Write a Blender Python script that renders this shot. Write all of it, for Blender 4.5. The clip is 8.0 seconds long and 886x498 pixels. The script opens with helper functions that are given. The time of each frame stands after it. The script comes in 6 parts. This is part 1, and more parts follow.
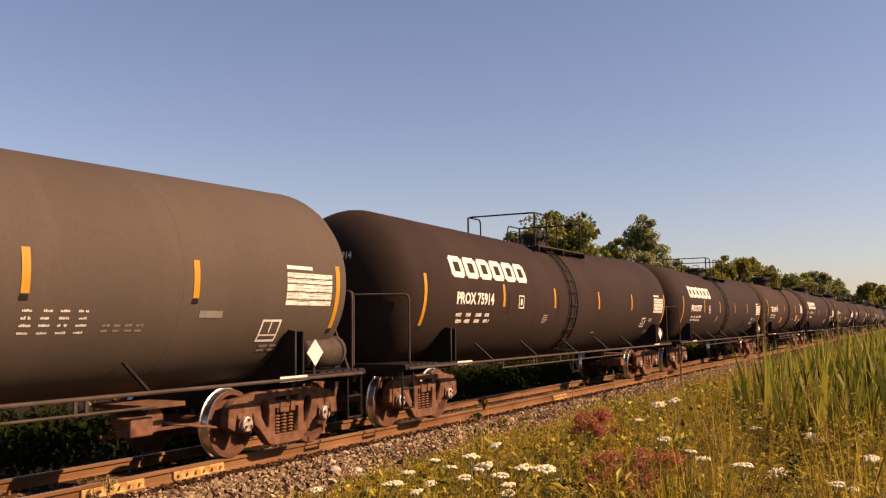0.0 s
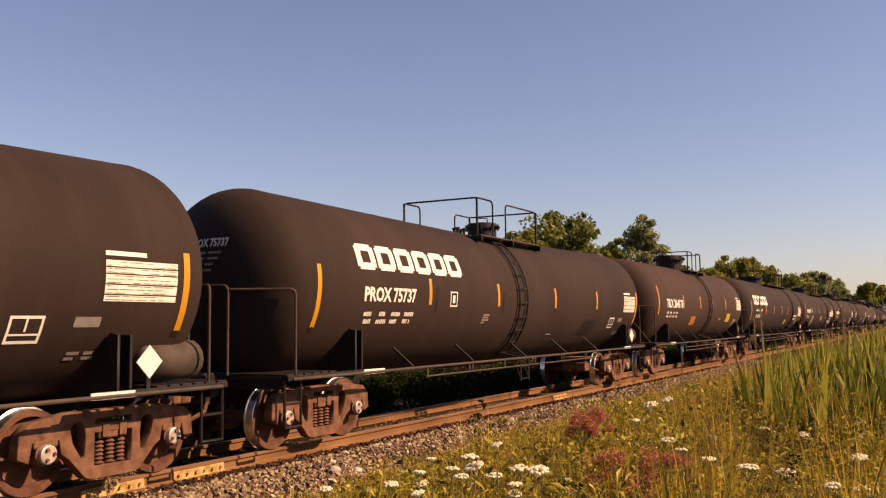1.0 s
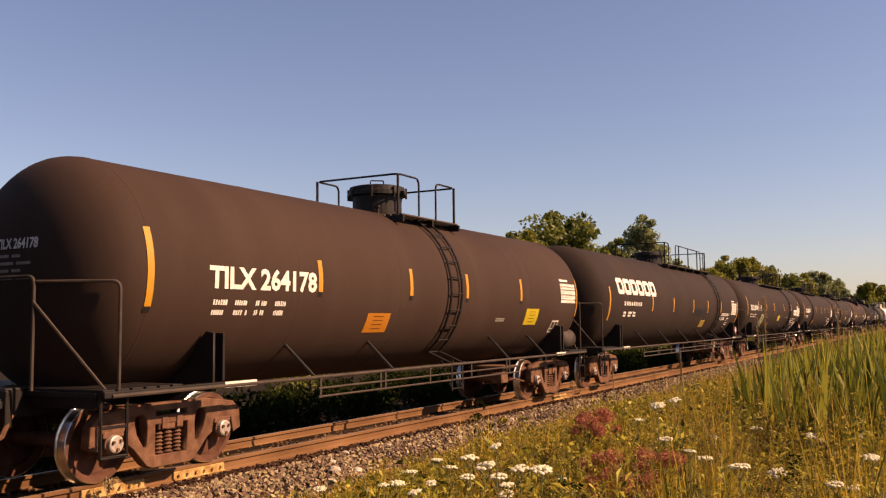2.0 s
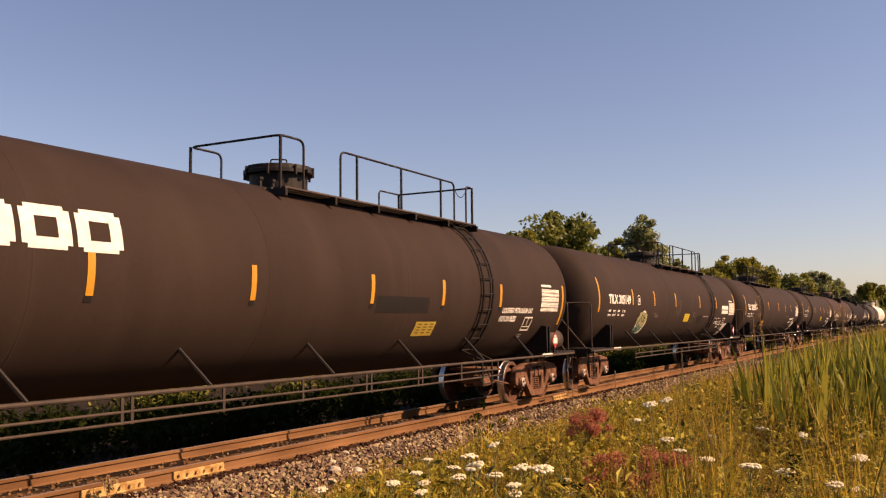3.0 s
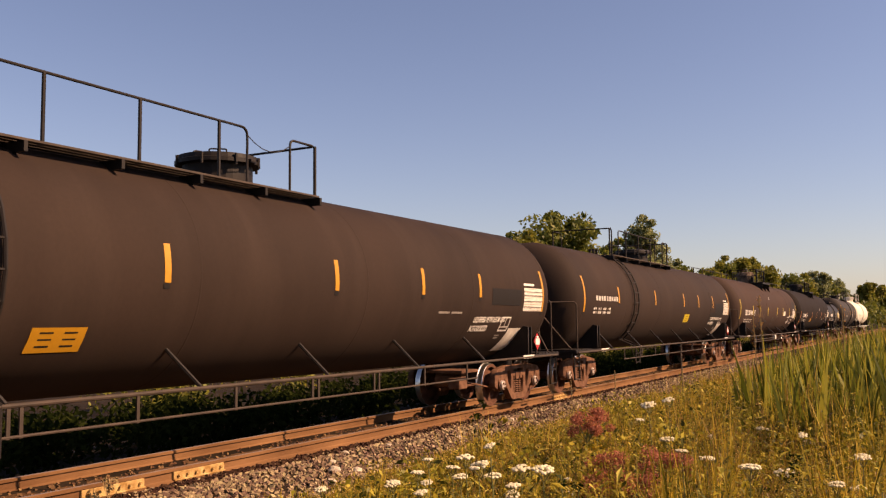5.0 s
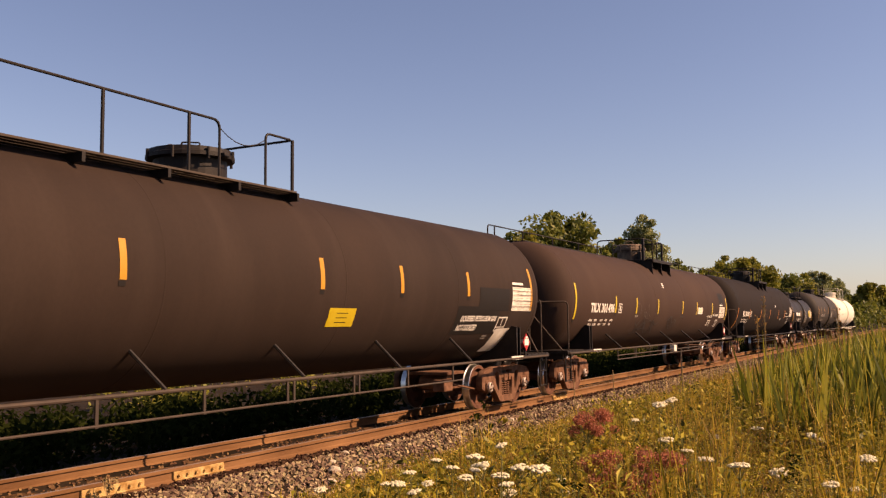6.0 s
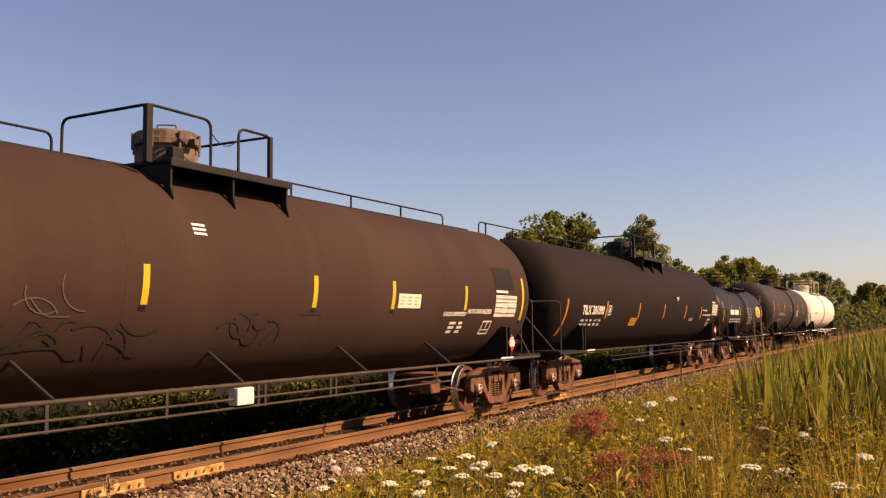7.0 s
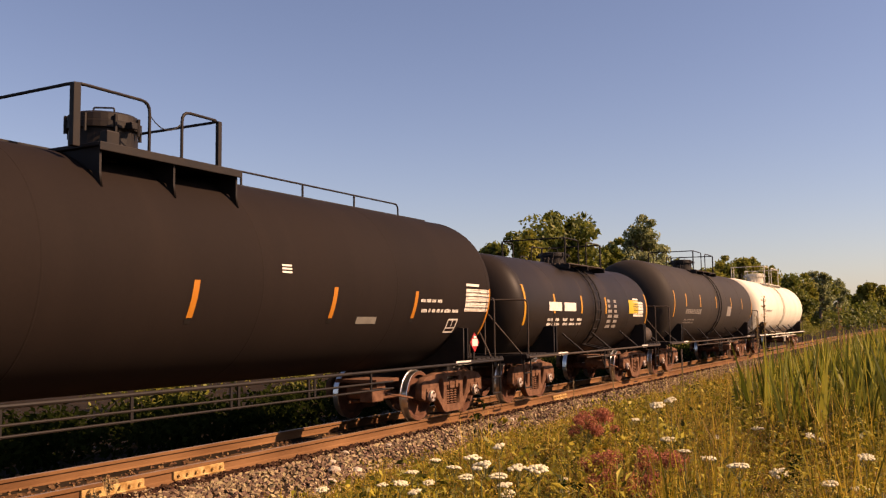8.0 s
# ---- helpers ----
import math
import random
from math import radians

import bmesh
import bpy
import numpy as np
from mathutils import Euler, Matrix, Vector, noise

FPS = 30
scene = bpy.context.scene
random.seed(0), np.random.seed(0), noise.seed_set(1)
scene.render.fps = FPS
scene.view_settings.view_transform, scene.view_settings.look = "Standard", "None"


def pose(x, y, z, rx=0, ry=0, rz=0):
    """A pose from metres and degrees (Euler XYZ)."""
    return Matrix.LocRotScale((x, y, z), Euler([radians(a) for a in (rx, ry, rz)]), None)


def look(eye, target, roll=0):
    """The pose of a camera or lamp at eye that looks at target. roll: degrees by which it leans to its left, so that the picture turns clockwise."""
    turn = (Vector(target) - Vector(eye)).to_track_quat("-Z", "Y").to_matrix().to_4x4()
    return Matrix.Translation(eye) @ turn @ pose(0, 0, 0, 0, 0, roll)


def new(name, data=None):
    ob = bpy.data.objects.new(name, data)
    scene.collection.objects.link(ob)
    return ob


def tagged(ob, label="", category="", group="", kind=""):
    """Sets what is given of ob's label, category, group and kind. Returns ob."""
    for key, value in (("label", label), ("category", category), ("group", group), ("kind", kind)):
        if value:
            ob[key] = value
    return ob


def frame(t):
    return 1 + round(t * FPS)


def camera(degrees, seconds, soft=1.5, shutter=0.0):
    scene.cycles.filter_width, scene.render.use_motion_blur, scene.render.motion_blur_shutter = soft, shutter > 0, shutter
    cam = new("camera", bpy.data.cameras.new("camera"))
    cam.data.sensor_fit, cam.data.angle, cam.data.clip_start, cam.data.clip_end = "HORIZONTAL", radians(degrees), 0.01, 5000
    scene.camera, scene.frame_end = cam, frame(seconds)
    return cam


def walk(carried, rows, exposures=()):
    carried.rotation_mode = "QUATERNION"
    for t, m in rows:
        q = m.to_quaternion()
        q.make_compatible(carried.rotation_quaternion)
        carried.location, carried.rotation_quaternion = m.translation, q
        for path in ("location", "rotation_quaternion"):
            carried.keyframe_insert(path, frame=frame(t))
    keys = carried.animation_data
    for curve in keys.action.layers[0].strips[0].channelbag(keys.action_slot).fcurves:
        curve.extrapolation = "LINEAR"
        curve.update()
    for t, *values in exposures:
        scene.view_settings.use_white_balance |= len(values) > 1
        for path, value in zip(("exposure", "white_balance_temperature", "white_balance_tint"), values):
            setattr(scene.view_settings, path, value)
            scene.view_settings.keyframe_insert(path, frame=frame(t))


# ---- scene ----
EXPO, KELVIN, TINT = 0.97, 7650, 32
SKY, SUN = 0.066, 5.0
EYE = (9.342, 0.0, 1.774)
cam = camera(52.44, 8.0, soft=1.25)
REST = pose(*EYE, 94.796, 0.653, 28.708)
walk(cam, [(0.0, REST), (8.0, REST)], exposures=[(0.0, EXPO, KELVIN, TINT), (8.0, EXPO, KELVIN, TINT)])

# world and sun: a low, warm sun behind the camera, and to its right
SUN_EL, SUN_AZ = radians(36), radians(18)
sun_dir = Vector((math.cos(SUN_EL) * math.cos(SUN_AZ), math.cos(SUN_EL) * math.sin(SUN_AZ), math.sin(SUN_EL)))
world = bpy.data.worlds.new("world")
scene.world = world
world.use_nodes = True
sky = world.node_tree.nodes.new("ShaderNodeTexSky")
sky.sky_type = "NISHITA"
sky.sun_disc = False
sky.sun_elevation = SUN_EL
sky.sun_rotation = math.atan2(sun_dir.x, sun_dir.y)
sky.air_density, sky.dust_density, sky.ozone_density = 1.0, 0.7, 3.3
world.node_tree.nodes["Background"].inputs[1].default_value = SKY
world.node_tree.links.new(sky.outputs[0], world.node_tree.nodes["Background"].inputs[0])
sun = new("sun", bpy.data.lights.new("sun", "SUN"))
sun.data.energy, sun.data.angle, sun.data.color = SUN, radians(0.6), (1.0, 0.775, 0.51)
sun.matrix_world = look(sun_dir * 60, (0, 0, 0))


# ---- materials ----
def material(name, colour, rough=0.6, metal=0.0, second=None, scale=4.0, bump=0.0, fine=60.0, spread=0.35, stretch=(1, 1, 1), isle=0.0, piece=0.0, streak=None, gloss=0.35):
    """A surface with a coarse blotch, a fine grain and, if asked for, a shift of tone from piece to piece."""
    m = bpy.data.materials.new(name)
    m.use_nodes = True
    nt = m.node_tree
    n, lk = nt.nodes, nt.links
    b = n["Principled BSDF"]
    b.inputs["Metallic"].default_value = metal
    b.inputs["Specular IOR Level"].default_value = gloss
    co = n.new("ShaderNodeTexCoord")
    mp = n.new("ShaderNodeMapping")
    mp.inputs["Scale"].default_value = stretch
    lk.new(co.outputs["Object"], mp.inputs[0])
    n1 = n.new("ShaderNodeTexNoise")
    n1.inputs["Scale"].default_value, n1.inputs["Detail"].default_value = scale, 6
    n2 = n.new("ShaderNodeTexNoise")
    n2.inputs["Scale"].default_value, n2.inputs["Detail"].default_value = fine, 3
    lk.new(mp.outputs[0], n1.inputs[0])
    lk.new(mp.outputs[0], n2.inputs[0])
    r1 = n.new("ShaderNodeValToRGB")
    r1.color_ramp.elements[0].position, r1.color_ramp.elements[1].position = 0.5 - spread / 2, 0.5 + spread / 2
    r1.color_ramp.elements[0].color = (*colour, 1)
    r1.color_ramp.elements[1].color = (*(second or [min(1, c * 1.35) for c in colour]), 1)
    lk.new(n1.outputs[0], r1.inputs[0])
    out = r1.outputs[0]
    if streak:
        ms = n.new("ShaderNodeMapping")
        ms.inputs["Scale"].default_value = (0.3, 1.7, 0.25)
        lk.new(co.outputs["Object"], ms.inputs[0])
        n3 = n.new("ShaderNodeTexNoise")
        n3.inputs["Scale"].default_value, n3.inputs["Detail"].default_value = 1.0, 5
        lk.new(ms.outputs[0], n3.inputs[0])
        r3 = n.new("ShaderNodeValToRGB")
        r3.color_ramp.elements[0].position, r3.color_ramp.elements[1].position = 0.48, 0.95
        lk.new(n3.outputs[0], r3.inputs[0])
        mx = n.new("ShaderNodeMixRGB")
        mx.inputs[2].default_value = (*streak, 1)
        lk.new(r3.outputs[0], mx.inputs[0])
        lk.new(out, mx.inputs[1])
        out = mx.outputs[0]
    hs = n.new("ShaderNodeHueSaturation")
    mr = n.new("ShaderNodeMapRange")
    mr.inputs["To Min"].default_value, mr.inputs["To Max"].default_value = 0.86, 1.14
    lk.new(n2.outputs[0], mr.inputs[0])
    lk.new(mr.outputs[0], hs.inputs["Value"])
    lk.new(out, hs.inputs["Color"])
    out = hs.outputs[0]
    for amount, node, socket in ((isle, "ShaderNodeNewGeometry", "Random Per Island"), (piece, "ShaderNodeObjectInfo", "Random")):
        if amount:
            src = n.new(node)
            h2 = n.new("ShaderNodeHueSaturation")
            m2 = n.new("ShaderNodeMapRange")
            m2.inputs["To Min"].default_value, m2.inputs["To Max"].default_value = 1 - amount, 1 + amount
            m3 = n.new("ShaderNodeMapRange")
            m3.inputs["To Min"].default_value, m3.inputs["To Max"].default_value = 0.5 - amount * 0.06, 0.5 + amount * 0.05
            lk.new(src.outputs[socket], m2.inputs[0])
            lk.new(src.outputs[socket], m3.inputs[0])
            lk.new(m2.outputs[0], h2.inputs["Value"])
            lk.new(m3.outputs[0], h2.inputs["Hue"])
            lk.new(out, h2.inputs["Color"])
            out = h2.outputs[0]
    lk.new(out, b.inputs["Base Color"])
    rr = n.new("ShaderNodeMapRange")
    rr.inputs["To Min"].default_value, rr.inputs["To Max"].default_value = max(0.05, rough - 0.08), min(1, rough + 0.1)
    lk.new(n1.outputs[0], rr.inputs[0])
    lk.new(rr.outputs[0], b.inputs["Roughness"])
    if bump:
        bp = n.new("ShaderNodeBump")
        bp.inputs["Strength"].default_value, bp.inputs["Distance"].default_value = bump, 0.02
        lk.new(n2.outputs[0], bp.inputs["Height"])
        lk.new(bp.outputs[0], b.inputs["Normal"])
    return m


def leafy(name, colours, rough=0.55, shine=0.25):
    """Foliage: each leaf or blade takes its tone from a ramp, and lets some light through."""
    m = bpy.data.materials.new(name)
    m.use_nodes = True
    nt = m.node_tree
    n, lk = nt.nodes, nt.links
    b = n["Principled BSDF"]
    b.inputs["Roughness"].default_value = rough
    b.inputs["Specular IOR Level"].default_value = shine
    geo = n.new("ShaderNodeNewGeometry")
    ramp = n.new("ShaderNodeValToRGB")
    ramp.color_ramp.elements[0].color = (*colours[0], 1)
    ramp.color_ramp.elements[1].color = (*colours[-1], 1)
    for i, c in enumerate(colours[1:-1]):
        ramp.color_ramp.elements.new((i + 1) / (len(colours) - 1)).color = (*c, 1)
    lk.new(geo.outputs["Random Per Island"], ramp.inputs[0])
    lk.new(ramp.outputs[0], b.inputs["Base Color"])
    tr = n.new("ShaderNodeBsdfTranslucent")
    lk.new(ramp.outputs[0], tr.inputs[0])
    mix = n.new("ShaderNodeMixShader")
    mix.inputs[0].default_value = 0.4
    lk.new(b.outputs[0], mix.inputs[1])
    lk.new(tr.outputs[0], mix.inputs[2])
    lk.new(mix.outputs[0], n["Material Output"].inputs[0])
    return m


tank_black = material("tank_black", (0.0185, 0.0113, 0.0082), 0.8, second=(0.029, 0.0178, 0.013), scale=0.7, bump=0.02, fine=35, streak=(0.036, 0.0235, 0.0175), stretch=(1, 0.6, 0.4), gloss=0.12)
tank_dark = material("tank_dark", (0.0095, 0.0062, 0.005), 0.8, second=(0.0135, 0.0088, 0.0068), scale=0.7, bump=0.02, fine=35, streak=(0.016, 0.0105, 0.008), stretch=(1, 0.6, 0.4), gloss=0.1)
tank_brown = material("tank_brown", (0.03, 0.0165, 0.0115), 0.8, second=(0.041, 0.0232, 0.0162), scale=0.6, bump=0.02, fine=35, streak=(0.048, 0.029, 0.021), stretch=(1, 0.6, 0.4), gloss=0.12)
tank_grey = material("tank_grey", (0.055, 0.042, 0.031), 0.75, second=(0.068, 0.052, 0.039), scale=0.5, bump=0.02, fine=35, streak=(0.076, 0.058, 0.043), stretch=(1, 0.6, 0.4), gloss=0.15)
tank_slate = material("tank_slate", (0.024, 0.0188, 0.0156), 0.68, second=(0.032, 0.0255, 0.0212), scale=0.6, bump=0.02, fine=35, streak=(0.04, 0.031, 0.0245), stretch=(1, 0.6, 0.4), gloss=0.12)
tank_gloss = material("tank_gloss", (0.012, 0.0085, 0.0068), 0.5, second=(0.018, 0.013, 0.0105), scale=0.8, bump=0.02, fine=35, streak=(0.03, 0.021, 0.0155), stretch=(1, 0.6, 0.4), gloss=0.11)
tank_white = material("tank_white", (0.5, 0.46, 0.37), 0.6, second=(0.58, 0.54, 0.45), scale=0.6, bump=0.02, fine=35, streak=(0.4, 0.34, 0.25), stretch=(1, 0.6, 0.4), gloss=0.25)
iron_black = material("iron_black", (0.009, 0.0072, 0.0064), 0.6, second=(0.016, 0.0115, 0.009), scale=5, bump=0.1, gloss=0.2)
steel_dusty = material("steel_dusty", (0.034, 0.025, 0.019), 0.72, second=(0.06, 0.042, 0.031), scale=5, bump=0.1, gloss=0.2)
truck_rust = material("truck_rust", (0.07, 0.031, 0.017), 0.88, second=(0.155, 0.078, 0.046), scale=6, bump=0.35, fine=45, gloss=0.15)
wheel_rust = material("wheel_rust", (0.06, 0.024, 0.014), 0.82, second=(0.12, 0.055, 0.034), scale=5, bump=0.2, gloss=0.15)
tread_steel = material("tread_steel", (0.55, 0.53, 0.5), 0.3, 1.0, scale=8)
cap_steel = material("cap_steel", (0.42, 0.37, 0.33), 0.5, 0.3, second=(0.25, 0.18, 0.14), scale=14)
rail_rust = material("rail_rust", (0.105, 0.05, 0.022), 0.88, second=(0.185, 0.094, 0.042), scale=2.2, bump=0.25, fine=50, stretch=(1, 0.35, 1), gloss=0.1)
rail_head = material("rail_head", (0.25, 0.16, 0.1), 0.5, 0.5, second=(0.32, 0.22, 0.15), scale=3)
bar_rust = material("bar_rust", (0.24, 0.13, 0.04), 0.88, second=(0.48, 0.33, 0.14), scale=9, bump=0.4, gloss=0.15)
tie_wood = material("tie_wood", (0.05, 0.028, 0.016), 0.9, second=(0.1, 0.06, 0.036), scale=5, bump=0.5, stretch=(0.3, 3, 3), piece=0.3)
gap_shade_stone = material("gap_shade_stone", (0.022, 0.01, 0.006), 0.95, second=(0.05, 0.024, 0.014), scale=8, bump=0.3, isle=0.3, gloss=0.1)
stone_mat = material("stone_mat", (0.13, 0.088, 0.052), 0.92, second=(0.26, 0.18, 0.112), scale=8, bump=0.3, isle=0.6, gloss=0.15)
rusty_stone = material("rusty_stone", (0.1, 0.053, 0.026), 0.95, second=(0.165, 0.092, 0.046), scale=8, bump=0.3, isle=0.3, gloss=0.1)
pale_stone = material("pale_stone", (0.33, 0.27, 0.2), 0.9, second=(0.42, 0.35, 0.27), scale=9, bump=0.4)
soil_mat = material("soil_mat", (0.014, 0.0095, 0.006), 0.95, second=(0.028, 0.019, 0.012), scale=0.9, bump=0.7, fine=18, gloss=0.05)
bed_dust = material("bed_dust", (0.085, 0.045, 0.021), 0.95, second=(0.15, 0.082, 0.04), scale=1.6, bump=0.8, fine=30, gloss=0.05)
white_paint = material("white_paint", (0.6, 0.56, 0.5), 0.6, second=(0.5, 0.46, 0.4), scale=10)
dull_white = material("dull_white", (0.22, 0.19, 0.16), 0.65, second=(0.15, 0.13, 0.11), scale=14)
sheet_white = material("sheet_white", (0.62, 0.57, 0.49), 0.65, second=(0.5, 0.45, 0.38), scale=5)
grey_patch = material("grey_patch", (0.13, 0.12, 0.1), 0.65, scale=8)
panel_ink = material("panel_ink", (0.2, 0.16, 0.12), 0.65, second=(0.09, 0.07, 0.05), scale=18)
dark_patch = material("dark_patch", (0.009, 0.007, 0.006), 0.7, scale=6, gloss=0.15)
yellow_tape = material("yellow_tape", (0.36, 0.165, 0.008), 0.5, second=(0.39, 0.185, 0.012), scale=14)
lemon_tape = material("lemon_tape", (0.38, 0.27, 0.008), 0.5, second=(0.42, 0.31, 0.015), scale=14)
orange_tape = material("orange_tape", (0.34, 0.115, 0.008), 0.5, second=(0.36, 0.135, 0.012), scale=14)
yellow_sign = material("yellow_sign", (0.34, 0.24, 0.04), 0.55, second=(0.3, 0.2, 0.03), scale=8)
red_sign = material("red_sign", (0.26, 0.014, 0.014), 0.5, scale=8)
pale_green = material("pale_green", (0.2, 0.21, 0.09), 0.65, second=(0.28, 0.25, 0.11), scale=5)
teal_spray = material("teal_spray", (0.05, 0.12, 0.085), 0.65, scale=8)
scrawl_mat = material("scrawl_mat", (0.06, 0.043, 0.034), 0.8, scale=12)
dark_scrawl = material("dark_scrawl", (0.014, 0.0095, 0.0075), 0.75, scale=12)
bark = material("bark", (0.09, 0.065, 0.045), 0.9, second=(0.15, 0.11, 0.08), scale=6, bump=0.6)
stem_green = material("stem_green", (0.12, 0.14, 0.04), 0.7, second=(0.2, 0.17, 0.06), scale=9)
straw = material("straw", (0.22, 0.15, 0.06), 0.85, second=(0.3, 0.21, 0.1), scale=9)
petal_white = material("petal_white", (0.5, 0.44, 0.26), 0.85, second=(0.56, 0.5, 0.34), scale=20)
plume_red = leafy("plume_red", [(0.2, 0.07, 0.04), (0.38, 0.13, 0.075), (0.5, 0.21, 0.13)], 0.8, 0.1)
meadow = leafy("meadow", [(0.055, 0.056, 0.006), (0.225, 0.175, 0.015), (0.39, 0.27, 0.026), (0.52, 0.33, 0.055)])
gold_weed = leafy("gold_weed", [(0.16, 0.14, 0.014), (0.3, 0.22, 0.02), (0.4, 0.27, 0.02)])
reed_leaf = leafy("reed_leaf", [(0.035, 0.048, 0.007), (0.16, 0.172, 0.02), (0.34, 0.3, 0.04)])
herb_leaf = leafy("herb_leaf", [(0.03, 0.035, 0.006), (0.13, 0.12, 0.013), (0.33, 0.28, 0.03), (0.46, 0.36, 0.05)])
russet_grass = leafy("russet_grass", [(0.15, 0.085, 0.022), (0.27, 0.14, 0.042), (0.34, 0.2, 0.07)])
# Leaves of the dark weeds; lowered further to hold the undergrowth's shade.
dark_and_shaded_leaf = leafy("dark_and_shaded_leaf", [(0.008, 0.012, 0.003), (0.015, 0.022, 0.005), (0.03, 0.037, 0.009)], 0.9, 0.0)
tree_leaf = leafy("tree_leaf", [(0.055, 0.073, 0.0115), (0.122, 0.135, 0.022), (0.2, 0.195, 0.035)])
tree_gold = leafy("tree_gold", [(0.091, 0.104, 0.013), (0.182, 0.1755, 0.0234), (0.273, 0.234, 0.039)])
tree_pale = leafy("tree_pale", [(0.12, 0.145, 0.05), (0.23, 0.245, 0.1), (0.33, 0.33, 0.16)])


# ---- mesh helpers ----
def mesh_of(name, verts, faces, mat, smooth=False):
    me = bpy.data.meshes.new(name)
    me.from_pydata([tuple(v) for v in verts], [], [tuple(f) for f in faces])
    for m in (mat if isinstance(mat, (list, tuple)) else [mat]):
        me.materials.append(m)
    if smooth:
        me.polygons.foreach_set("use_smooth", [True] * len(me.polygons))
    me.update()
    return me


def put(name, me, parent=None, m=None, label=""):
    ob = new(name, me)
    if parent:
        ob.parent = parent
    if m is not None:
        ob.matrix_basis = m
    if label:
        ob["label"] = label
    return ob


def from_bm(name, bm, mat, smooth=False):
    me = bpy.data.meshes.new(name)
    bm.normal_update()
    bm.to_mesh(me)
    bm.free()
    for m in (mat if isinstance(mat, (list, tuple)) else [mat]):
        me.materials.append(m)
    if smooth:
        me.polygons.foreach_set("use_smooth", [True] * len(me.polygons))
    return me


def add_box(bm, x0, x1, y0, y1, z0, z1, bevel=0.0):
    r = bmesh.ops.create_cube(bm, size=1, matrix=Matrix.Translation(((x0 + x1) / 2, (y0 + y1) / 2, (z0 + z1) / 2)) @ Matrix.Diagonal((x1 - x0, y1 - y0, z1 - z0, 1)))
    if bevel:
        es = list({e for v in r["verts"] for e in v.link_edges})
        bmesh.ops.bevel(bm, geom=es, offset=bevel, segments=2, affect="EDGES", profile=0.5)


def add_rod(bm, a, b, r, seg=8, r2=None):
    a, b = Vector(a), Vector(b)
    d = b - a
    m = Matrix.Translation((a + b) / 2) @ d.to_track_quat("Z", "Y").to_matrix().to_4x4()
    bmesh.ops.create_cone(bm, cap_ends=True, segments=seg, radius1=r, radius2=r if r2 is None else r2, depth=d.length, matrix=m)


def add_pipe(bm, pts, r, seg=8):
    """A bent pipe: one tube swept along the points, closed at both ends."""
    pts = [Vector(p) for p in pts]
    pts = [p for k, p in enumerate(pts) if k == 0 or (p - pts[k - 1]).length > 1e-5]
    last, side, rings = len(pts) - 1, None, []
    for k, p in enumerate(pts):
        a = (p - pts[k - 1]).normalized() if k else (pts[1] - p).normalized()
        b = (pts[k + 1] - p).normalized() if k < last else a
        t = (a + b).normalized()
        side = t.orthogonal() if side is None else side - t * side.dot(t)
        side.normalize()
        up = t.cross(side)
        wide = r / max(0.5, t.dot(b))
        rings.append([bm.verts.new(p + (side * math.cos(2 * math.pi * q / seg) + up * math.sin(2 * math.pi * q / seg)) * (wide if 0 < k < last else r)) for q in range(seg)])
    for one, two in zip(rings, rings[1:]):
        for q in range(seg):
            bm.faces.new((one[q], one[(q + 1) % seg], two[(q + 1) % seg], two[q]))
    bm.faces.new(rings[0][::-1])
    bm.faces.new(rings[-1])


def rounded(pts, r, n=4):
    """The polyline with its inner corners rounded."""
    out = [Vector(pts[0])]
    for a, b, c in zip(pts, pts[1:], pts[2:]):
        a, b, c = Vector(a), Vector(b), Vector(c)
        p, q = b + (a - b).normalized() * r, b + (c - b).normalized() * r
        for i in range(n + 1):
            t = i / n
            out.append((1 - t) ** 2 * p + 2 * t * (1 - t) * b + t * t * q)
    return out + [Vector(pts[-1])]


def bevelled(x0, x1, y0, y1, z0, z1, name, mat, bevel=0.01):
    bm = bmesh.new()
    add_box(bm, x0, x1, y0, y1, z0, z1, bevel)
    return from_bm(name, bm, mat)


def lathe(profile, axis, name, mat, seg=48, smooth=True, mats=None):
    """Turns (along, radius) pairs round an axis; mats gives a material index for each band."""
    verts, faces, idx = [], [], []
    for u, r in profile:
        for k in range(seg):
            a = 2 * math.pi * k / seg
            c, s = r * math.cos(a), r * math.sin(a)
            verts.append((u, c, s) if axis == "x" else (c, u, s) if axis == "y" else (c, s, u))
    for i in range(len(profile) - 1):
        for k in range(seg):
            k2 = (k + 1) % seg
            f = (i * seg + k, i * seg + k2, (i + 1) * seg + k2, (i + 1) * seg + k)
            faces.append(f[::-1] if axis != "y" else f)
            idx.append(mats[i] if mats else 0)
    me = mesh_of(name, verts, faces, mat, smooth)
    me.polygons.foreach_set("material_index", idx)
    return me


def flat_shape(name, outlines, depth, mat, bevel=0.0):
    """Closed outlines (the first outside, the others holes) in x, y, given a thickness along z."""
    cu = bpy.data.curves.new(name, "CURVE")
    cu.dimensions, cu.fill_mode = "2D", "BOTH"
    cu.extrude, cu.bevel_depth, cu.bevel_resolution = depth / 2, bevel, 1
    for pts in outlines:
        sp = cu.splines.new("POLY")
        sp.points.add(len(pts) - 1)
        for p, q in zip(sp.points, pts):
            p.co = (q[0], q[1], 0, 1)
        sp.use_cyclic_u = True
    ob = bpy.data.objects.new(name, cu)
    me = bpy.data.meshes.new_from_object(ob)
    bpy.data.objects.remove(ob)
    bpy.data.curves.remove(cu)
    me.materials.clear()
    me.materials.append(mat)
    return me


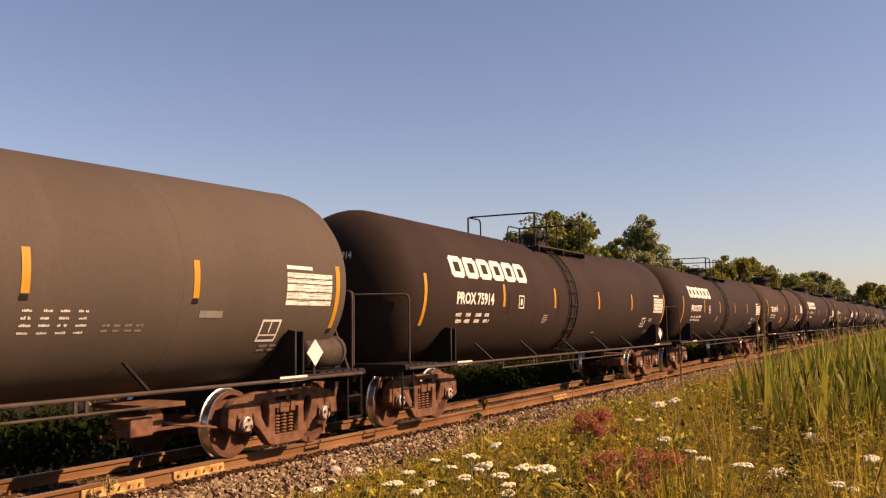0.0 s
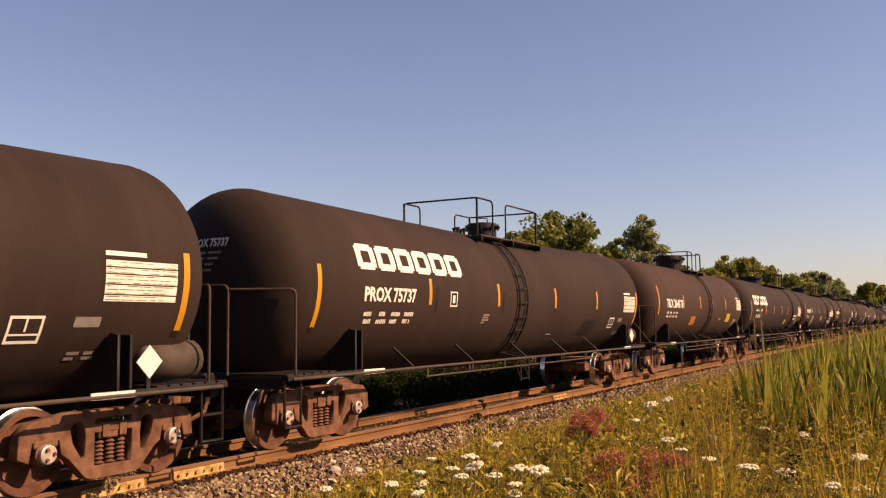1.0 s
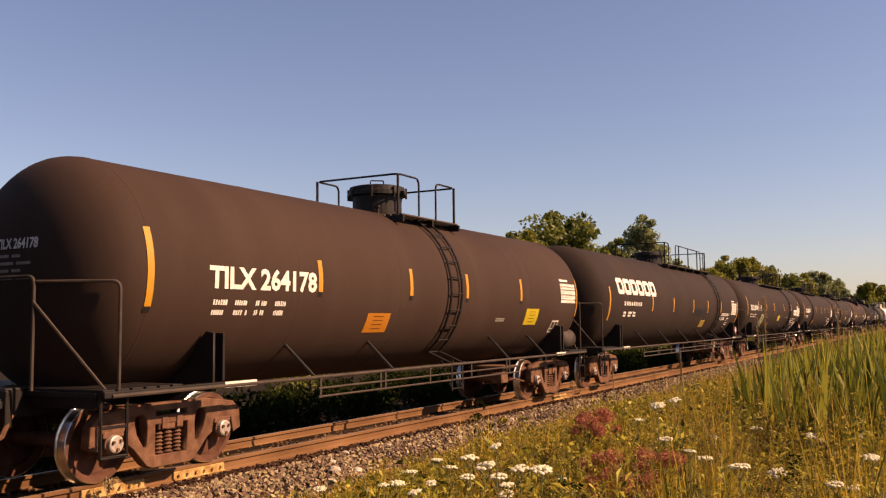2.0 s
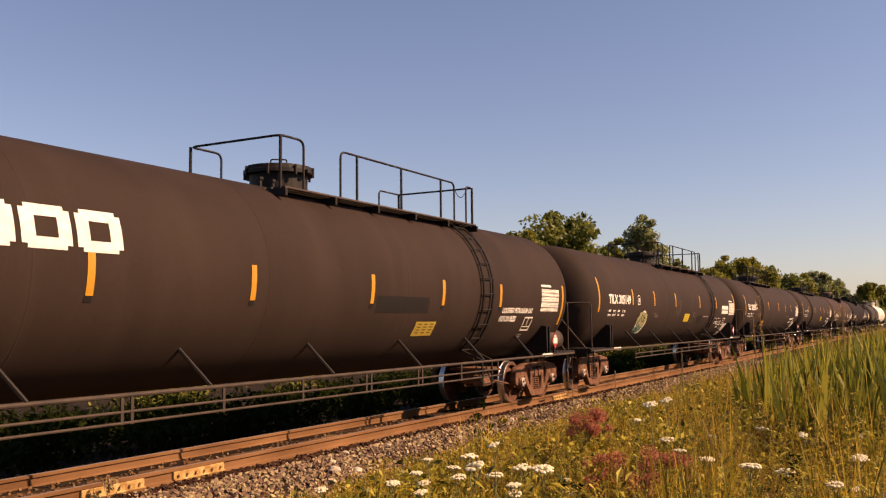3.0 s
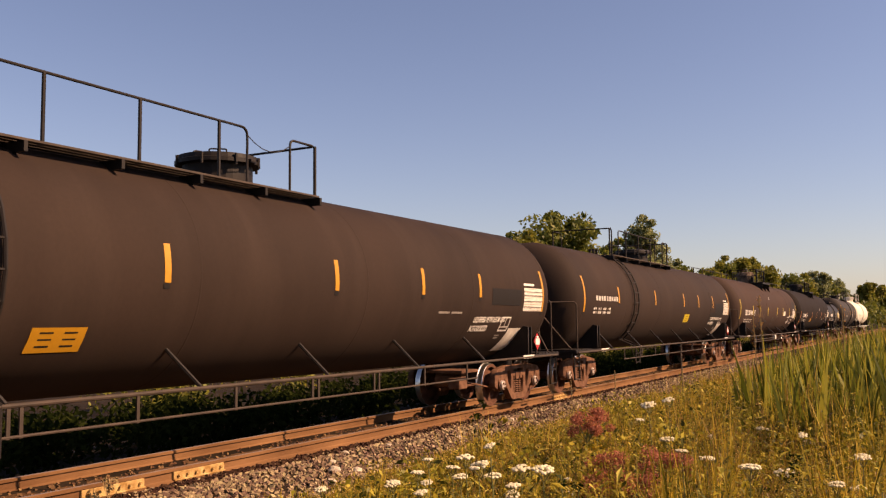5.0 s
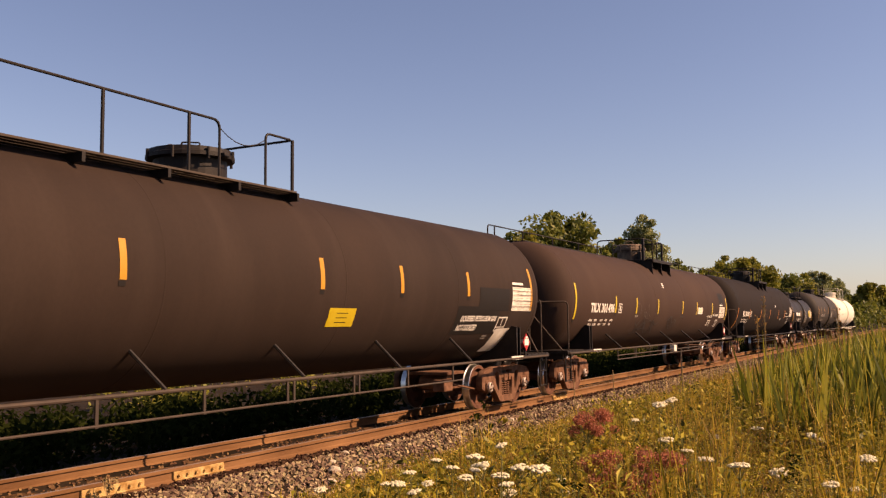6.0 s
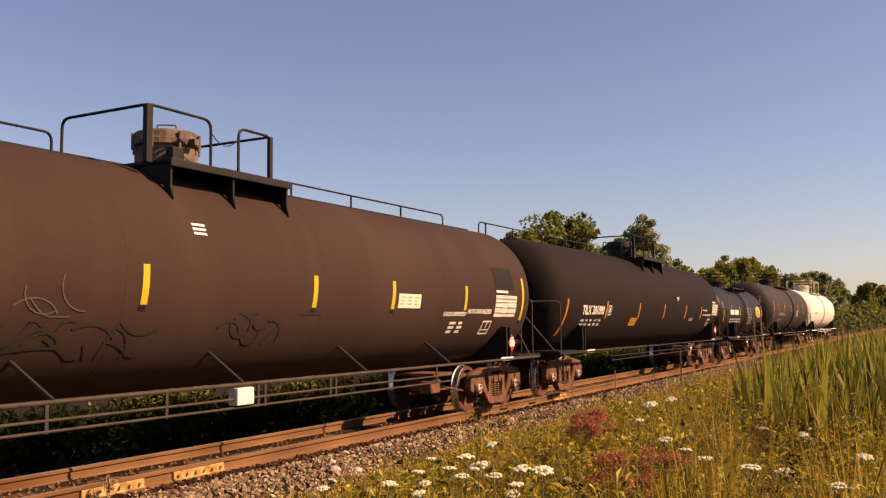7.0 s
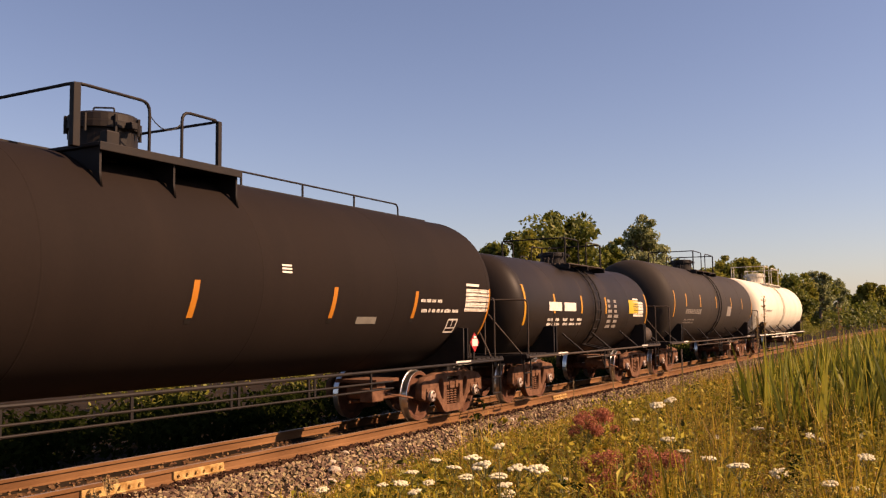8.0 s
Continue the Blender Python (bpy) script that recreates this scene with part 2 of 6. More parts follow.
def letters(text, height, width, shear=0.0):
    """Vertices and faces of a line of text, from 0, 0, fitted to a height and a width."""
    cu = bpy.data.curves.new("line", "FONT")
    cu.body, cu.size, cu.shear, cu.resolution_u, cu.offset = text, 1.0, shear, 2, 0.035
    ob = bpy.data.objects.new("line", cu)
    me = bpy.data.meshes.new_from_object(ob)
    bpy.data.objects.remove(ob)
    bpy.data.curves.remove(cu)
    v = np.array([tuple(p.co)[:2] for p in me.vertices])
    f = [tuple(p.vertices) for p in me.polygons]
    bpy.data.meshes.remove(me)
    v -= v.min(0)
    v *= (width / v[:, 0].max(), height / v[:, 1].max())
    return v, f


# ---- the setting: ground, track, ballast ----
def ground_height(x, y=0.0):
    ax = abs(x)
    if ax < 1.3:
        return -0.205
    if ax < 1.55:
        return -0.205 - (ax - 1.3) * 0.12
    if ax < 2.7:
        return -0.235 - (ax - 1.55) * 0.3
    if x > 0:
        return -0.58 + min(1.0, (ax - 2.7) / 4.0) * 0.6
    return -0.58 - min(1.0, (ax - 2.7) / 6.0) * 0.5


def build_ground():
    xs = [-2600, -900, -300, -120, -60, -30, -18, -12] + list(np.arange(-9, 14.01, 0.35)) + [18, 30, 60, 120, 300, 900, 2600]
    ys = [-2600, -600, -150, -50, -20, -8] + list(np.arange(-4, 40, 0.5)) + list(np.arange(40, 120, 4.0)) + [120, 180, 300, 600, 1200, 2600]
    verts = []
    for y in ys:
        for x in xs:
            d = noise.noise(Vector((x * 0.6, y * 0.6, 0))) * 0.05 if 1.7 < abs(x) < 40 else 0
            verts.append((x, y, ground_height(x) + d))
    w = len(xs)
    faces = [(j * w + i, j * w + i + 1, (j + 1) * w + i + 1, (j + 1) * w + i) for j in range(len(ys) - 1) for i in range(w - 1)]
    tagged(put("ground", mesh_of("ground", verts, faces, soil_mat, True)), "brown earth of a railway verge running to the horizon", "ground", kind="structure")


build_ground()

CROSS = 0.05
bed_v, bed_f = [], []
bed_y = list(np.arange(2.0, 60, 0.25)) + [60, 90, 150, 400]
bed_x = [-0.69, -0.5, -0.3, -0.1, 0.1, 0.3, 0.5, 0.67]
for y in bed_y:
    for x in bed_x:
        bed_v.append((x, y, -0.165 - CROSS * (0.7 - x) / 1.4 + 0.03 * noise.noise(Vector((x * 3, y * 2.2, 5))) - (0.03 if abs(x) > 0.6 else 0)))
for j in range(len(bed_y) - 1):
    for i in range(len(bed_x) - 1):
        w = len(bed_x)
        bed_f.append((j * w + i, j * w + i + 1, (j + 1) * w + i + 1, (j + 1) * w + i))
tagged(put("track_bed", mesh_of("track_bed", bed_v, bed_f, bed_dust, True)), "rust-brown dust and fines filling the track between the rails", "track bed", kind="structure")

track = tagged(put("railway_track", None), "single railway track with rusty rails on wooden ties", "railway track", kind="structure")
RAIL = [(-0.07, -0.18), (0.07, -0.18), (0.07, -0.168), (0.02, -0.15), (0.009, -0.13), (0.009, -0.05), (0.036, -0.04), (0.036, -0.006), (0.028, 0.0), (-0.028, 0.0), (-0.036, -0.006), (-0.036, -0.04), (-0.009, -0.05), (-0.009, -0.13), (-0.02, -0.15), (-0.07, -0.168)]


def rail_mesh():
    ys = [-150, -40, 0, 6, 8.94, 8.955, 14, 20, 30, 60, 120, 300, 900]
    n = len(RAIL)
    verts = [(x, y, z) for y in ys for x, z in RAIL]
    faces = [(j * n + i, j * n + (i + 1) % n, (j + 1) * n + (i + 1) % n, (j + 1) * n + i) for j in range(len(ys) - 1) for i in range(n)]
    me = mesh_of("rail", verts, faces, [rail_rust, rail_head])
    me.polygons.foreach_set("material_index", [1 if i % n == 8 else 0 for i in range(len(faces))])
    return me


rail_me = rail_mesh()
for side in (1, -1):
    put("rail", rail_me, track, pose(side * 0.754, 0, 0 if side > 0 else -CROSS))


def joint_bar_mesh():
    bm = bmesh.new()
    add_box(bm, 0, 0.03, -0.46, 0.46, -0.145, -0.045, 0.008)
    add_box(bm, 0.0, 0.052, -0.46, 0.46, -0.158, -0.138, 0.005)
    return from_bm("joint_bar", bm, bar_rust)


bolt_bm = bmesh.new()
add_rod(bolt_bm, (0, 0, 0), (0.035, 0, 0), 0.019, 6)
bolt_me = from_bm("bolt", bolt_bm, bar_rust)
bar_me = joint_bar_mesh()
for y in (8.95, 7.55, 21.8):
    bar = put("joint_bar", bar_me, track, pose(0.766, y, 0), "pale rusty joint bar")
    for k in range(6):
        put("bolt", bolt_me, bar, pose(0.03, -0.38 + k * 0.152, -0.095))
plate_me = bevelled(-0.17, 0.17, -0.1, 0.1, -0.198, -0.181, "tie_plate", rail_rust, 0.004)
spike_me = bevelled(-0.02, 0.02, -0.012, 0.012, -0.182, -0.15, "spike", rail_rust, 0.004)
tie_mes = []
for k in range(4):
    bm = bmesh.new()
    add_box(bm, -1.3, 1.3, -0.11, 0.11, -0.38, -0.199, 0.012)
    for v in bm.verts:
        v.co += Vector((random.uniform(-0.03, 0.03), random.uniform(-0.012, 0.012), random.uniform(-0.008, 0.0)))
    tie_mes.append(from_bm("tie", bm, tie_wood))
for k in range(110):
    y = 3.0 + k * 0.5
    put("tie", tie_mes[k % 4], track, pose(random.uniform(-0.04, 0.04), y, -CROSS / 2, 0, -1.6, random.uniform(-1.5, 1.5)))
    if k < 70:
        put("tie_plate", plate_me, track, pose(0.754, y, 0))
        for d in (-0.09, 0.09):
            put("spike", spike_me, track, pose(0.754 + d, y + d * 0.4, 0))

CUBE_F = [(0, 2, 3, 1), (4, 5, 7, 6), (0, 1, 5, 4), (2, 6, 7, 3), (0, 4, 6, 2), (1, 3, 7, 5)]


def scatter_stones(name, count, box, size, mat, label, rng, lift=0.0):
    """Broken stones, each a lopsided block, lying on the ballast."""
    base = np.array([(x, y, z) for z in (-1, 1) for y in (-1, 1) for x in (-1, 1)], float)
    verts, faces = [], []
    for i in range(count):
        x, y = rng.uniform(box[0], box[1]), box[2] + (box[3] - box[2]) * rng.random() ** 1.7
        s = rng.uniform(*size)
        v = base * rng.uniform(0.6, 1.0, (8, 3)) * s * (1, rng.uniform(0.7, 1.3), 0.7)
        q = np.array(Euler(rng.uniform(0, 6.3, 3)).to_matrix())
        verts.append(v @ q.T + (x, y, ground_height(x) + lift + s * rng.uniform(0.1, 0.45)))
        faces += [tuple(8 * i + k for k in f) for f in CUBE_F]
    ob = put(name, mesh_of(name, np.concatenate(verts), faces, mat))
    return tagged(ob, label, "gravel", kind="stuff")


rng = np.random.default_rng(4)
scatter_stones("ballast", 26000, (0.86, 3.0, 4, 48), (0.016, 0.04), stone_mat, "crushed grey and pinkish ballast stones beside the rail", rng)
scatter_stones("ballast", 1800, (-0.68, 0.64, 4, 40), (0.012, 0.028), rusty_stone, "rust-stained ballast stones between the two rails", rng, 0.0)
# A row of dark-coloured stones paints the shadow gap beside the tie ends.
scatter_stones("ballast", 2600, (0.9, 1.12, 4, 40), (0.02, 0.04), gap_shade_stone, "ballast stones coloured dark for the shaded gap along the tie ends", rng, 0.02)
scatter_stones("ballast", 3500, (-2.6, -0.85, 4, 40), (0.025, 0.05), rusty_stone, "rust-stained ballast stones beyond the far rail", rng)


# ---- train ----
SPEED = 21.563
AXLE_Z, HALF_BASE, TREAD = 0.4625, 0.889, 0.4625
wheel_profile = [(0.66, 0.085), (0.66, 0.14), (0.73, 0.15), (0.742, 0.35), (0.677, 0.37), (0.677, 0.482), (0.684, 0.490), (0.697, 0.487), (0.705, 0.468), (0.72, TREAD), (0.812, 0.458), (0.822, 0.45), (0.822, 0.385), (0.735, 0.355), (0.75, 0.17), (0.83, 0.15), (0.83, 0.09), (0.98, 0.08), (0.98, 0.0)]
half_mats = [0, 0, 0, 0, 0, 1, 1, 1, 1, 1, 1, 0, 0, 0, 0, 0, 0, 0]
full_profile = [(-u, r) for u, r in wheel_profile[::-1]] + wheel_profile
wheelset_me = lathe(full_profile, "x", "wheelset", [wheel_rust, tread_steel], 40, True, half_mats[::-1] + [0] + half_mats)
wheelset_me.polygons.foreach_set("use_smooth", [False] * len(wheelset_me.polygons))


def cap_mesh():
    me = lathe([(0.93, 0.0), (0.93, 0.125), (1.07, 0.125), (1.075, 0.105), (1.12, 0.1), (1.128, 0.085), (1.128, 0.0)], "x", "bearing_cap", [truck_rust, cap_steel], 20, False, [0, 0, 0, 1, 1, 1])
    bm = bmesh.new()
    bm.from_mesh(me)
    for k in range(3):
        a = k * 2.094
        add_rod(bm, (1.125, 0.06 * math.cos(a), 0.06 * math.sin(a)), (1.15, 0.06 * math.cos(a), 0.06 * math.sin(a)), 0.02, 6)
    return from_bm("bearing_cap", bm, [truck_rust, cap_steel])


cap_me = cap_mesh()
frame_out = [(-1.2, 0.69), (-1.22, 0.45), (-1.1, 0.40), (-1.06, 0.6), (-0.72, 0.6), (-0.69, 0.44), (-0.6, 0.38), (-0.38, 0.15), (-0.3, 0.12), (0.3, 0.12), (0.38, 0.15), (0.6, 0.38), (0.69, 0.44), (0.72, 0.6), (1.06, 0.6), (1.1, 0.40), (1.22, 0.45), (1.2, 0.69), (1.08, 0.79), (0.6, 0.86), (-0.6, 0.86), (-1.08, 0.79)]
drop = [(0.49 + 0.105 * math.cos(k * math.pi / 8), 0.665 + 0.1 * math.sin(k * math.pi / 8)) for k in range(9)] + [(0.375, 0.56), (0.385, 0.38), (0.42, 0.33), (0.46, 0.37), (0.56, 0.52)]
frame_holes = [[(s * x, z) for x, z in drop] for s in (1, -1)] + [[(-0.27, 0.79), (0.27, 0.79), (0.27, 0.7), (-0.27, 0.7)], [(-0.275, 0.63), (0.275, 0.63), (0.275, 0.24), (-0.275, 0.24)]]
side_frame_me = flat_shape("side_frame", [frame_out] + frame_holes, 0.12, truck_rust, 0.012)
side_frame_me.transform(Matrix(((0, 0, 1, 0), (1, 0, 0, 0), (0, 1, 0, 0), (0, 0, 0, 1))))
spring_prof = [(0.25, 0.0)] + [(0.25 + k * 0.0225, 0.058 if k % 2 else 0.034) for k in range(13)] + [(0.53, 0.0)]
spring_me = lathe(spring_prof, "z", "spring", truck_rust, 12, False)


def bolster_mesh():
    bm = bmesh.new()
    add_box(bm, -1.06, 1.06, -0.2, 0.2, 0.54, 0.72, 0.02)
    add_box(bm, -0.45, 0.45, -0.22, 0.22, 0.68, 0.82, 0.02)
    add_box(bm, -0.62, 0.62, -0.62, -0.5, 0.34, 0.46, 0.01)
    add_box(bm, -0.62, 0.62, 0.5, 0.62, 0.34, 0.46, 0.01)
    for y in (-0.12, 0.12):
        add_box(bm, 1.06, 1.09, y - 0.05, y + 0.05, 0.56, 0.7, 0.008)
    return from_bm("bolster", bm, truck_rust)


bolster_me = bolster_mesh()
adapter_me = bevelled(-0.075, 0.075, -0.15, 0.15, 0.53, 0.62, "bearing_adapter", truck_rust, 0.02)
rolling = []


def add_truck(car, y):
    truck = put("truck", bolster_me, car, pose(0, y, 0), "rusty cast truck bolster")
    for s in (1, -1):
        put("side_frame", side_frame_me, truck, pose(s * 1.0, 0, 0))
        for k in (-0.15, 0.0, 0.15):
            put("spring", spring_me, truck, pose(s * 1.0, k, 0))
        for k in (-HALF_BASE, HALF_BASE):
            put("bearing_adapter", adapter_me, truck, pose(s * 1.0, k, 0))
    for k in (-HALF_BASE, HALF_BASE):
        ws = put("wheelset", wheelset_me, car, pose(0, y + k, AXLE_Z), "rusty wheels with bright worn treads")
        put("bearing_cap", cap_me, ws)
        put("bearing_cap", cap_me, ws, pose(0, 0, 0, 0, 0, 180))
        rolling.append((ws, y + k, random.uniform(0, 120)))


DISH = 2.3


class Tank:
    """The numbers of one car: local y runs from its leading coupler to its trailing one."""

    def __init__(self, front, length, radius=1.47, axis=2.42, sag=0.0, head=1.26, depth=0.73):
        self.front, self.length, self.radius, self.axis, self.sag, self.head, self.depth = front, length, radius, axis, sag, head, depth

    def mid(self, y):
        half = self.length / 2 - self.head
        return self.axis - self.sag * max(0.0, 1 - abs(y - self.length / 2) / half)

    def rad(self, y):
        over = max(self.head - y, y - (self.length - self.head), 0.0)
        return self.radius * max(0.0, 1 - (over / self.depth) ** DISH) ** (1 / DISH)

    def on(self, y, z, off=0.006):
        r = self.rad(y)
        a = math.asin(max(-0.98, min(0.98, (z - self.mid(y)) / r)))
        return ((r + off) * math.cos(a), y, self.mid(y) + (r + off) * math.sin(a))


def tank_mesh(t, mat):
    ys = []
    n = 14
    for k in range(n + 1):
        ys.append(t.head - t.depth * max(0.0, math.cos(k / n * math.pi / 2)) ** (2 / DISH))
    steps = 10
    for i in range(1, steps):
        ys.append(t.head + (t.length - 2 * t.head) * i / steps)
    ys += [t.length - y for y in ys[:n + 1][::-1]]
    seg = 72
    verts, faces = [], []
    for y in ys:
        r = max(0.001, t.rad(y))
        for k in range(seg):
            a = 2 * math.pi * k / seg
            verts.append((r * math.cos(a), y, t.mid(y) + r * math.sin(a)))
    for i in range(len(ys) - 1):
        for k in range(seg):
            k2 = (k + 1) % seg
            faces.append((i * seg + k, (i + 1) * seg + k, (i + 1) * seg + k2, i * seg + k2))
    me = mesh_of("tank", verts, faces, mat, True)
    return me


def seam_mesh(t, ys, mat):
    """Raised weld bands round the shell."""
    verts, faces = [], []
    seg = 72
    for y in ys:
        for dy, o in ((-0.02, -0.002), (-0.012, 0.003), (0.012, 0.003), (0.02, -0.002)):
            for k in range(seg):
                a = 2 * math.pi * k / seg
                r = t.rad(y) + o
                verts.append((r * math.cos(a), y + dy, t.mid(y) + r * math.sin(a)))
        b = len(verts) - 4 * seg
        for j in range(3):
            for k in range(seg):
                k2 = (k + 1) % seg
                faces.append((b + j * seg + k, b + (j + 1) * seg + k, b + (j + 1) * seg + k2, b + j * seg + k2))
    return mesh_of("weld_seam", verts, faces, mat, True)


def patch(t, y0, y1, z0, z1, lean=0.0, off=0.006, jag=0.0):
    """Verts and faces of a painted patch that follows the shell; lean shifts its top along the car."""
    nv = max(1, int(abs(z1 - z0) / 0.1))
    verts = []
    for j in range(nv + 1):
        f = j / nv
        z = z0 + (z1 - z0) * f
        d = lean * f
        e = random.uniform(-jag, jag)
        verts += [t.on(y0 + d + e, z, off), t.on(y1 + d + random.uniform(-jag, jag), z, off)]
    return verts, [(2 * j, 2 * j + 1, 2 * j + 3, 2 * j + 2) for j in range(nv)]


def merged(lists):
    verts, faces = [], []
    for v, f in lists:
        b = len(verts)
        verts += list(v)
        faces += [tuple(b + i for i in q) for q in f]
    return verts, faces


def decal(car, t, name, pieces, mat, label=""):
    v, f = merged(pieces)
    return put(name, mesh_of(name, v, f, mat, True), car, None, label)


def words(car, t, text, y0, y1, z0, z1, mat, shear=0.0, name="lettering"):
    v, f = letters(text, z1 - z0, y1 - y0, shear)
    put(name, mesh_of(name, [t.on(y0 + a, z0 + b, 0.007) for a, b in v], f, mat), car)


def bars(t, y0, y1, z0, z1, rows=1, cells=1, gap=0.25, lean=0.0, loose=0.0):
    """Plain bars for writing that cannot be read."""
    out = []
    h = (z1 - z0) / rows
    w = (y1 - y0) / cells
    for r in range(rows):
        for c in range(cells):
            a = y0 + c * w + w * gap * 0.3
            b = y0 + (c + 1) * w - w * gap * 0.3 - random.random() * loose * w
            za = z0 + r * h + h * gap * 0.5
            if cells > 3:
                p = (b - a) / 6
                for q in range(6):
                    if random.random() < 0.93:
                        out.append(patch(t, a + q * p, a + q * p + p * random.uniform(0.6, 0.86), za, z0 + (r + 1) * h - h * gap * 0.5 - random.random() * 0.012, 0, 0.007))
                continue
            out.append(patch(t, a + lean * (za - z0), b + lean * (za - z0), za, z0 + (r + 1) * h - h * gap * 0.5, lean * h, 0.007))
    return out


def outline_box(t, y0, y1, z0, z1, w, lean=0.0):
    k = lean * (z1 - z0)
    return [patch(t, y0, y1, z0, z0 + w, lean * w), patch(t, y0 + k, y1 + k, z1 - w, z1, lean * w), patch(t, y0, y0 + w, z0, z1, k), patch(t, y1 - w, y1, z0, z1, k)]


def stripe(car, t, y, z, height=0.46, mat=None, width=0.1, lean=0.0, old=None):
    decal(car, t, "reflective_strip", [patch(t, y - width / 2, y + width / 2, z - height / 2, z + height / 2, lean)], mat or yellow_tape)
    if old:
        decal(car, t, "strip_mark", [patch(t, y + old - 0.035, y + old + 0.035, z - height / 2 - 0.14, z + height / 2 - 0.14, 0.05)], dark_patch)
        return
    decal(car, t, "strip_mark", [patch(t, y - width / 2 - 0.01, y + width / 2 - 0.01, z - height / 2 - 0.07, z - height / 2 - 0.012)], dark_patch)


def test_panel(car, t, y0, y1, z0, z1, mat=None):
    """The stencilled inspection table: dark field, pale frame and lines of small entries."""
    mat = mat or white_paint
    decal(car, t, "inspection_panel", [patch(t, y0, y1, z0, z1, 0, 0.005)], sheet_white)
    lines, rules = [], []
    rows = 12
    h = (z1 - z0) / rows
    for r in range(rows):
        a = y0 + 0.02
        while a < y1 - 0.06:
            b = min(y1 - 0.02, a + random.uniform(0.05, 0.2))
            if random.random() < 0.8:
                lines.append(patch(t, a, b, z0 + r * h + h * 0.34, z0 + r * h + h * random.uniform(0.5, 0.6), 0, 0.008))
            a = b + random.uniform(0.015, 0.05)
    for r in (2, 5, 8, 10):
        rules.append(patch(t, y0, y1, z0 + r * h - 0.006, z0 + r * h + 0.006, 0, 0.0085))
    decal(car, t, "panel_line", lines, panel_ink)
    decal(car, t, "panel_rule", rules, dark_patch)
    decal(car, t, "panel_title", [patch(t, y0, y0 + (y1 - y0) * 0.55, z1 + 0.05, z1 + 0.1)], mat)


def door_sign(car, t, y0, y1, z0, z1, lean=0.0):
    decal(car, t, "stencil_box", outline_box(t, y0, y1, z0, z1, 0.03, lean) + [patch(t, (y0 + y1) / 2 - 0.01, (y0 + y1) / 2 + 0.015, z0 + 0.12, z1 - 0.03, lean * 0.7), patch(t, y0 + 0.03, y1 - 0.02, z0 + 0.08, z0 + 0.1)], white_paint)


def diamond(car, y, z, x, mat, face=None, size=0.19):
    bm = bmesh.new()
    q = [bm.verts.new((x, y, z - size)), bm.verts.new((x, y + size, z)), bm.verts.new((x, y, z + size)), bm.verts.new((x, y - size, z))]
    f = bm.faces.new(q)
    r = bmesh.ops.extrude_face_region(bm, geom=[f])
    for e in r["geom"]:
        if isinstance(e, bmesh.types.BMVert):
            e.co.x -= 0.015
    bmesh.ops.recalc_face_normals(bm, faces=bm.faces)
    sign = put("hazard_placard", from_bm("hazard_placard", bm, mat), car, None, "diamond hazard placard")
    if face:
        put("placard_band", bevelled(x + 0.001, x + 0.006, y - size * 0.6, y + size * 0.6, z - size * 0.36, z + size * 0.36, "placard_band", face, 0.001), sign)
        put("placard_band", bevelled(x + 0.001, x + 0.006, y - size * 0.3, y + size * 0.3, z + size * 0.42, z + size * 0.66, "placard_band", face, 0.001), sign)
    put("placard_post", bevelled(x - 0.05, x - 0.016, y - 0.03, y + 0.03, 1.08, z, "placard_post", iron_black, 0.004), sign)


rung_mes = {}


def end_placard(car, y, z, x, mat, face, size=0.19):
    """A diamond placard that faces along the track, on a bracket of the end platform."""
    me = flat_shape("end_placard", [[(x, z - size), (x + size, z), (x, z + size), (x - size, z)]], 0.015, mat)
    me.transform(Matrix(((1, 0, 0, 0), (0, 0, 1, y), (0, 1, 0, 0), (0, 0, 0, 1))))
    sign = put("end_placard", me, car, None, "red diamond hazard placard")
    put("placard_band", bevelled(x - size * 0.6, x + size * 0.6, y - 0.014, y - 0.009, z - size * 0.24, z + size * 0.24, "placard_band", face, 0.001), sign)
    put("placard_post", bevelled(x - 0.02, x + 0.02, y + 0.01, y + 0.04, 1.1, z, "placard_post", iron_black, 0.004), sign)


def add_ladder(car, t, y, mat):
    """A side ladder bent to the shell, hanging below it to reach the ground: two stiles and their rungs."""
    w = 0.21
    arc = []
    for k in range(12):
        a = radians(66 - k * 11.5)
        r = t.radius + 0.06
        arc.append((r * math.cos(a), t.mid(y) + r * math.sin(a)))
    arc = [p for p in arc if p[1] > 1.1]
    ladder = None
    for s in (-1, 1):
        bm = bmesh.new()
        add_pipe(bm, [(x, y + s * w, z) for x, z in arc] + [(1.5, y + s * w, 1.06), (1.5, y + s * w, 0.56)], 0.024, 6)
        ob = put("side_ladder" if ladder is None else "stile", from_bm("stile", bm, mat), ladder or car)
        ladder = ladder or ob
        bm = bmesh.new()
        add_rod(bm, (1.5, y + s * w, 0.6), (1.42, y + s * w - 0.24, 1.12), 0.014, 6)
        put("ladder_stay", from_bm("ladder_stay", bm, mat), ladder)
    if mat.name not in rung_mes:
        bm = bmesh.new()
        add_rod(bm, (0, -w, 0), (0, w, 0), 0.014, 6)
        rung_mes[mat.name] = from_bm("rung", bm, mat)
    for x, z in arc[1:] + [(1.5, 0.86), (1.5, 0.6)]:
        put("rung", rung_mes[mat.name], ladder, pose(x, y, z))


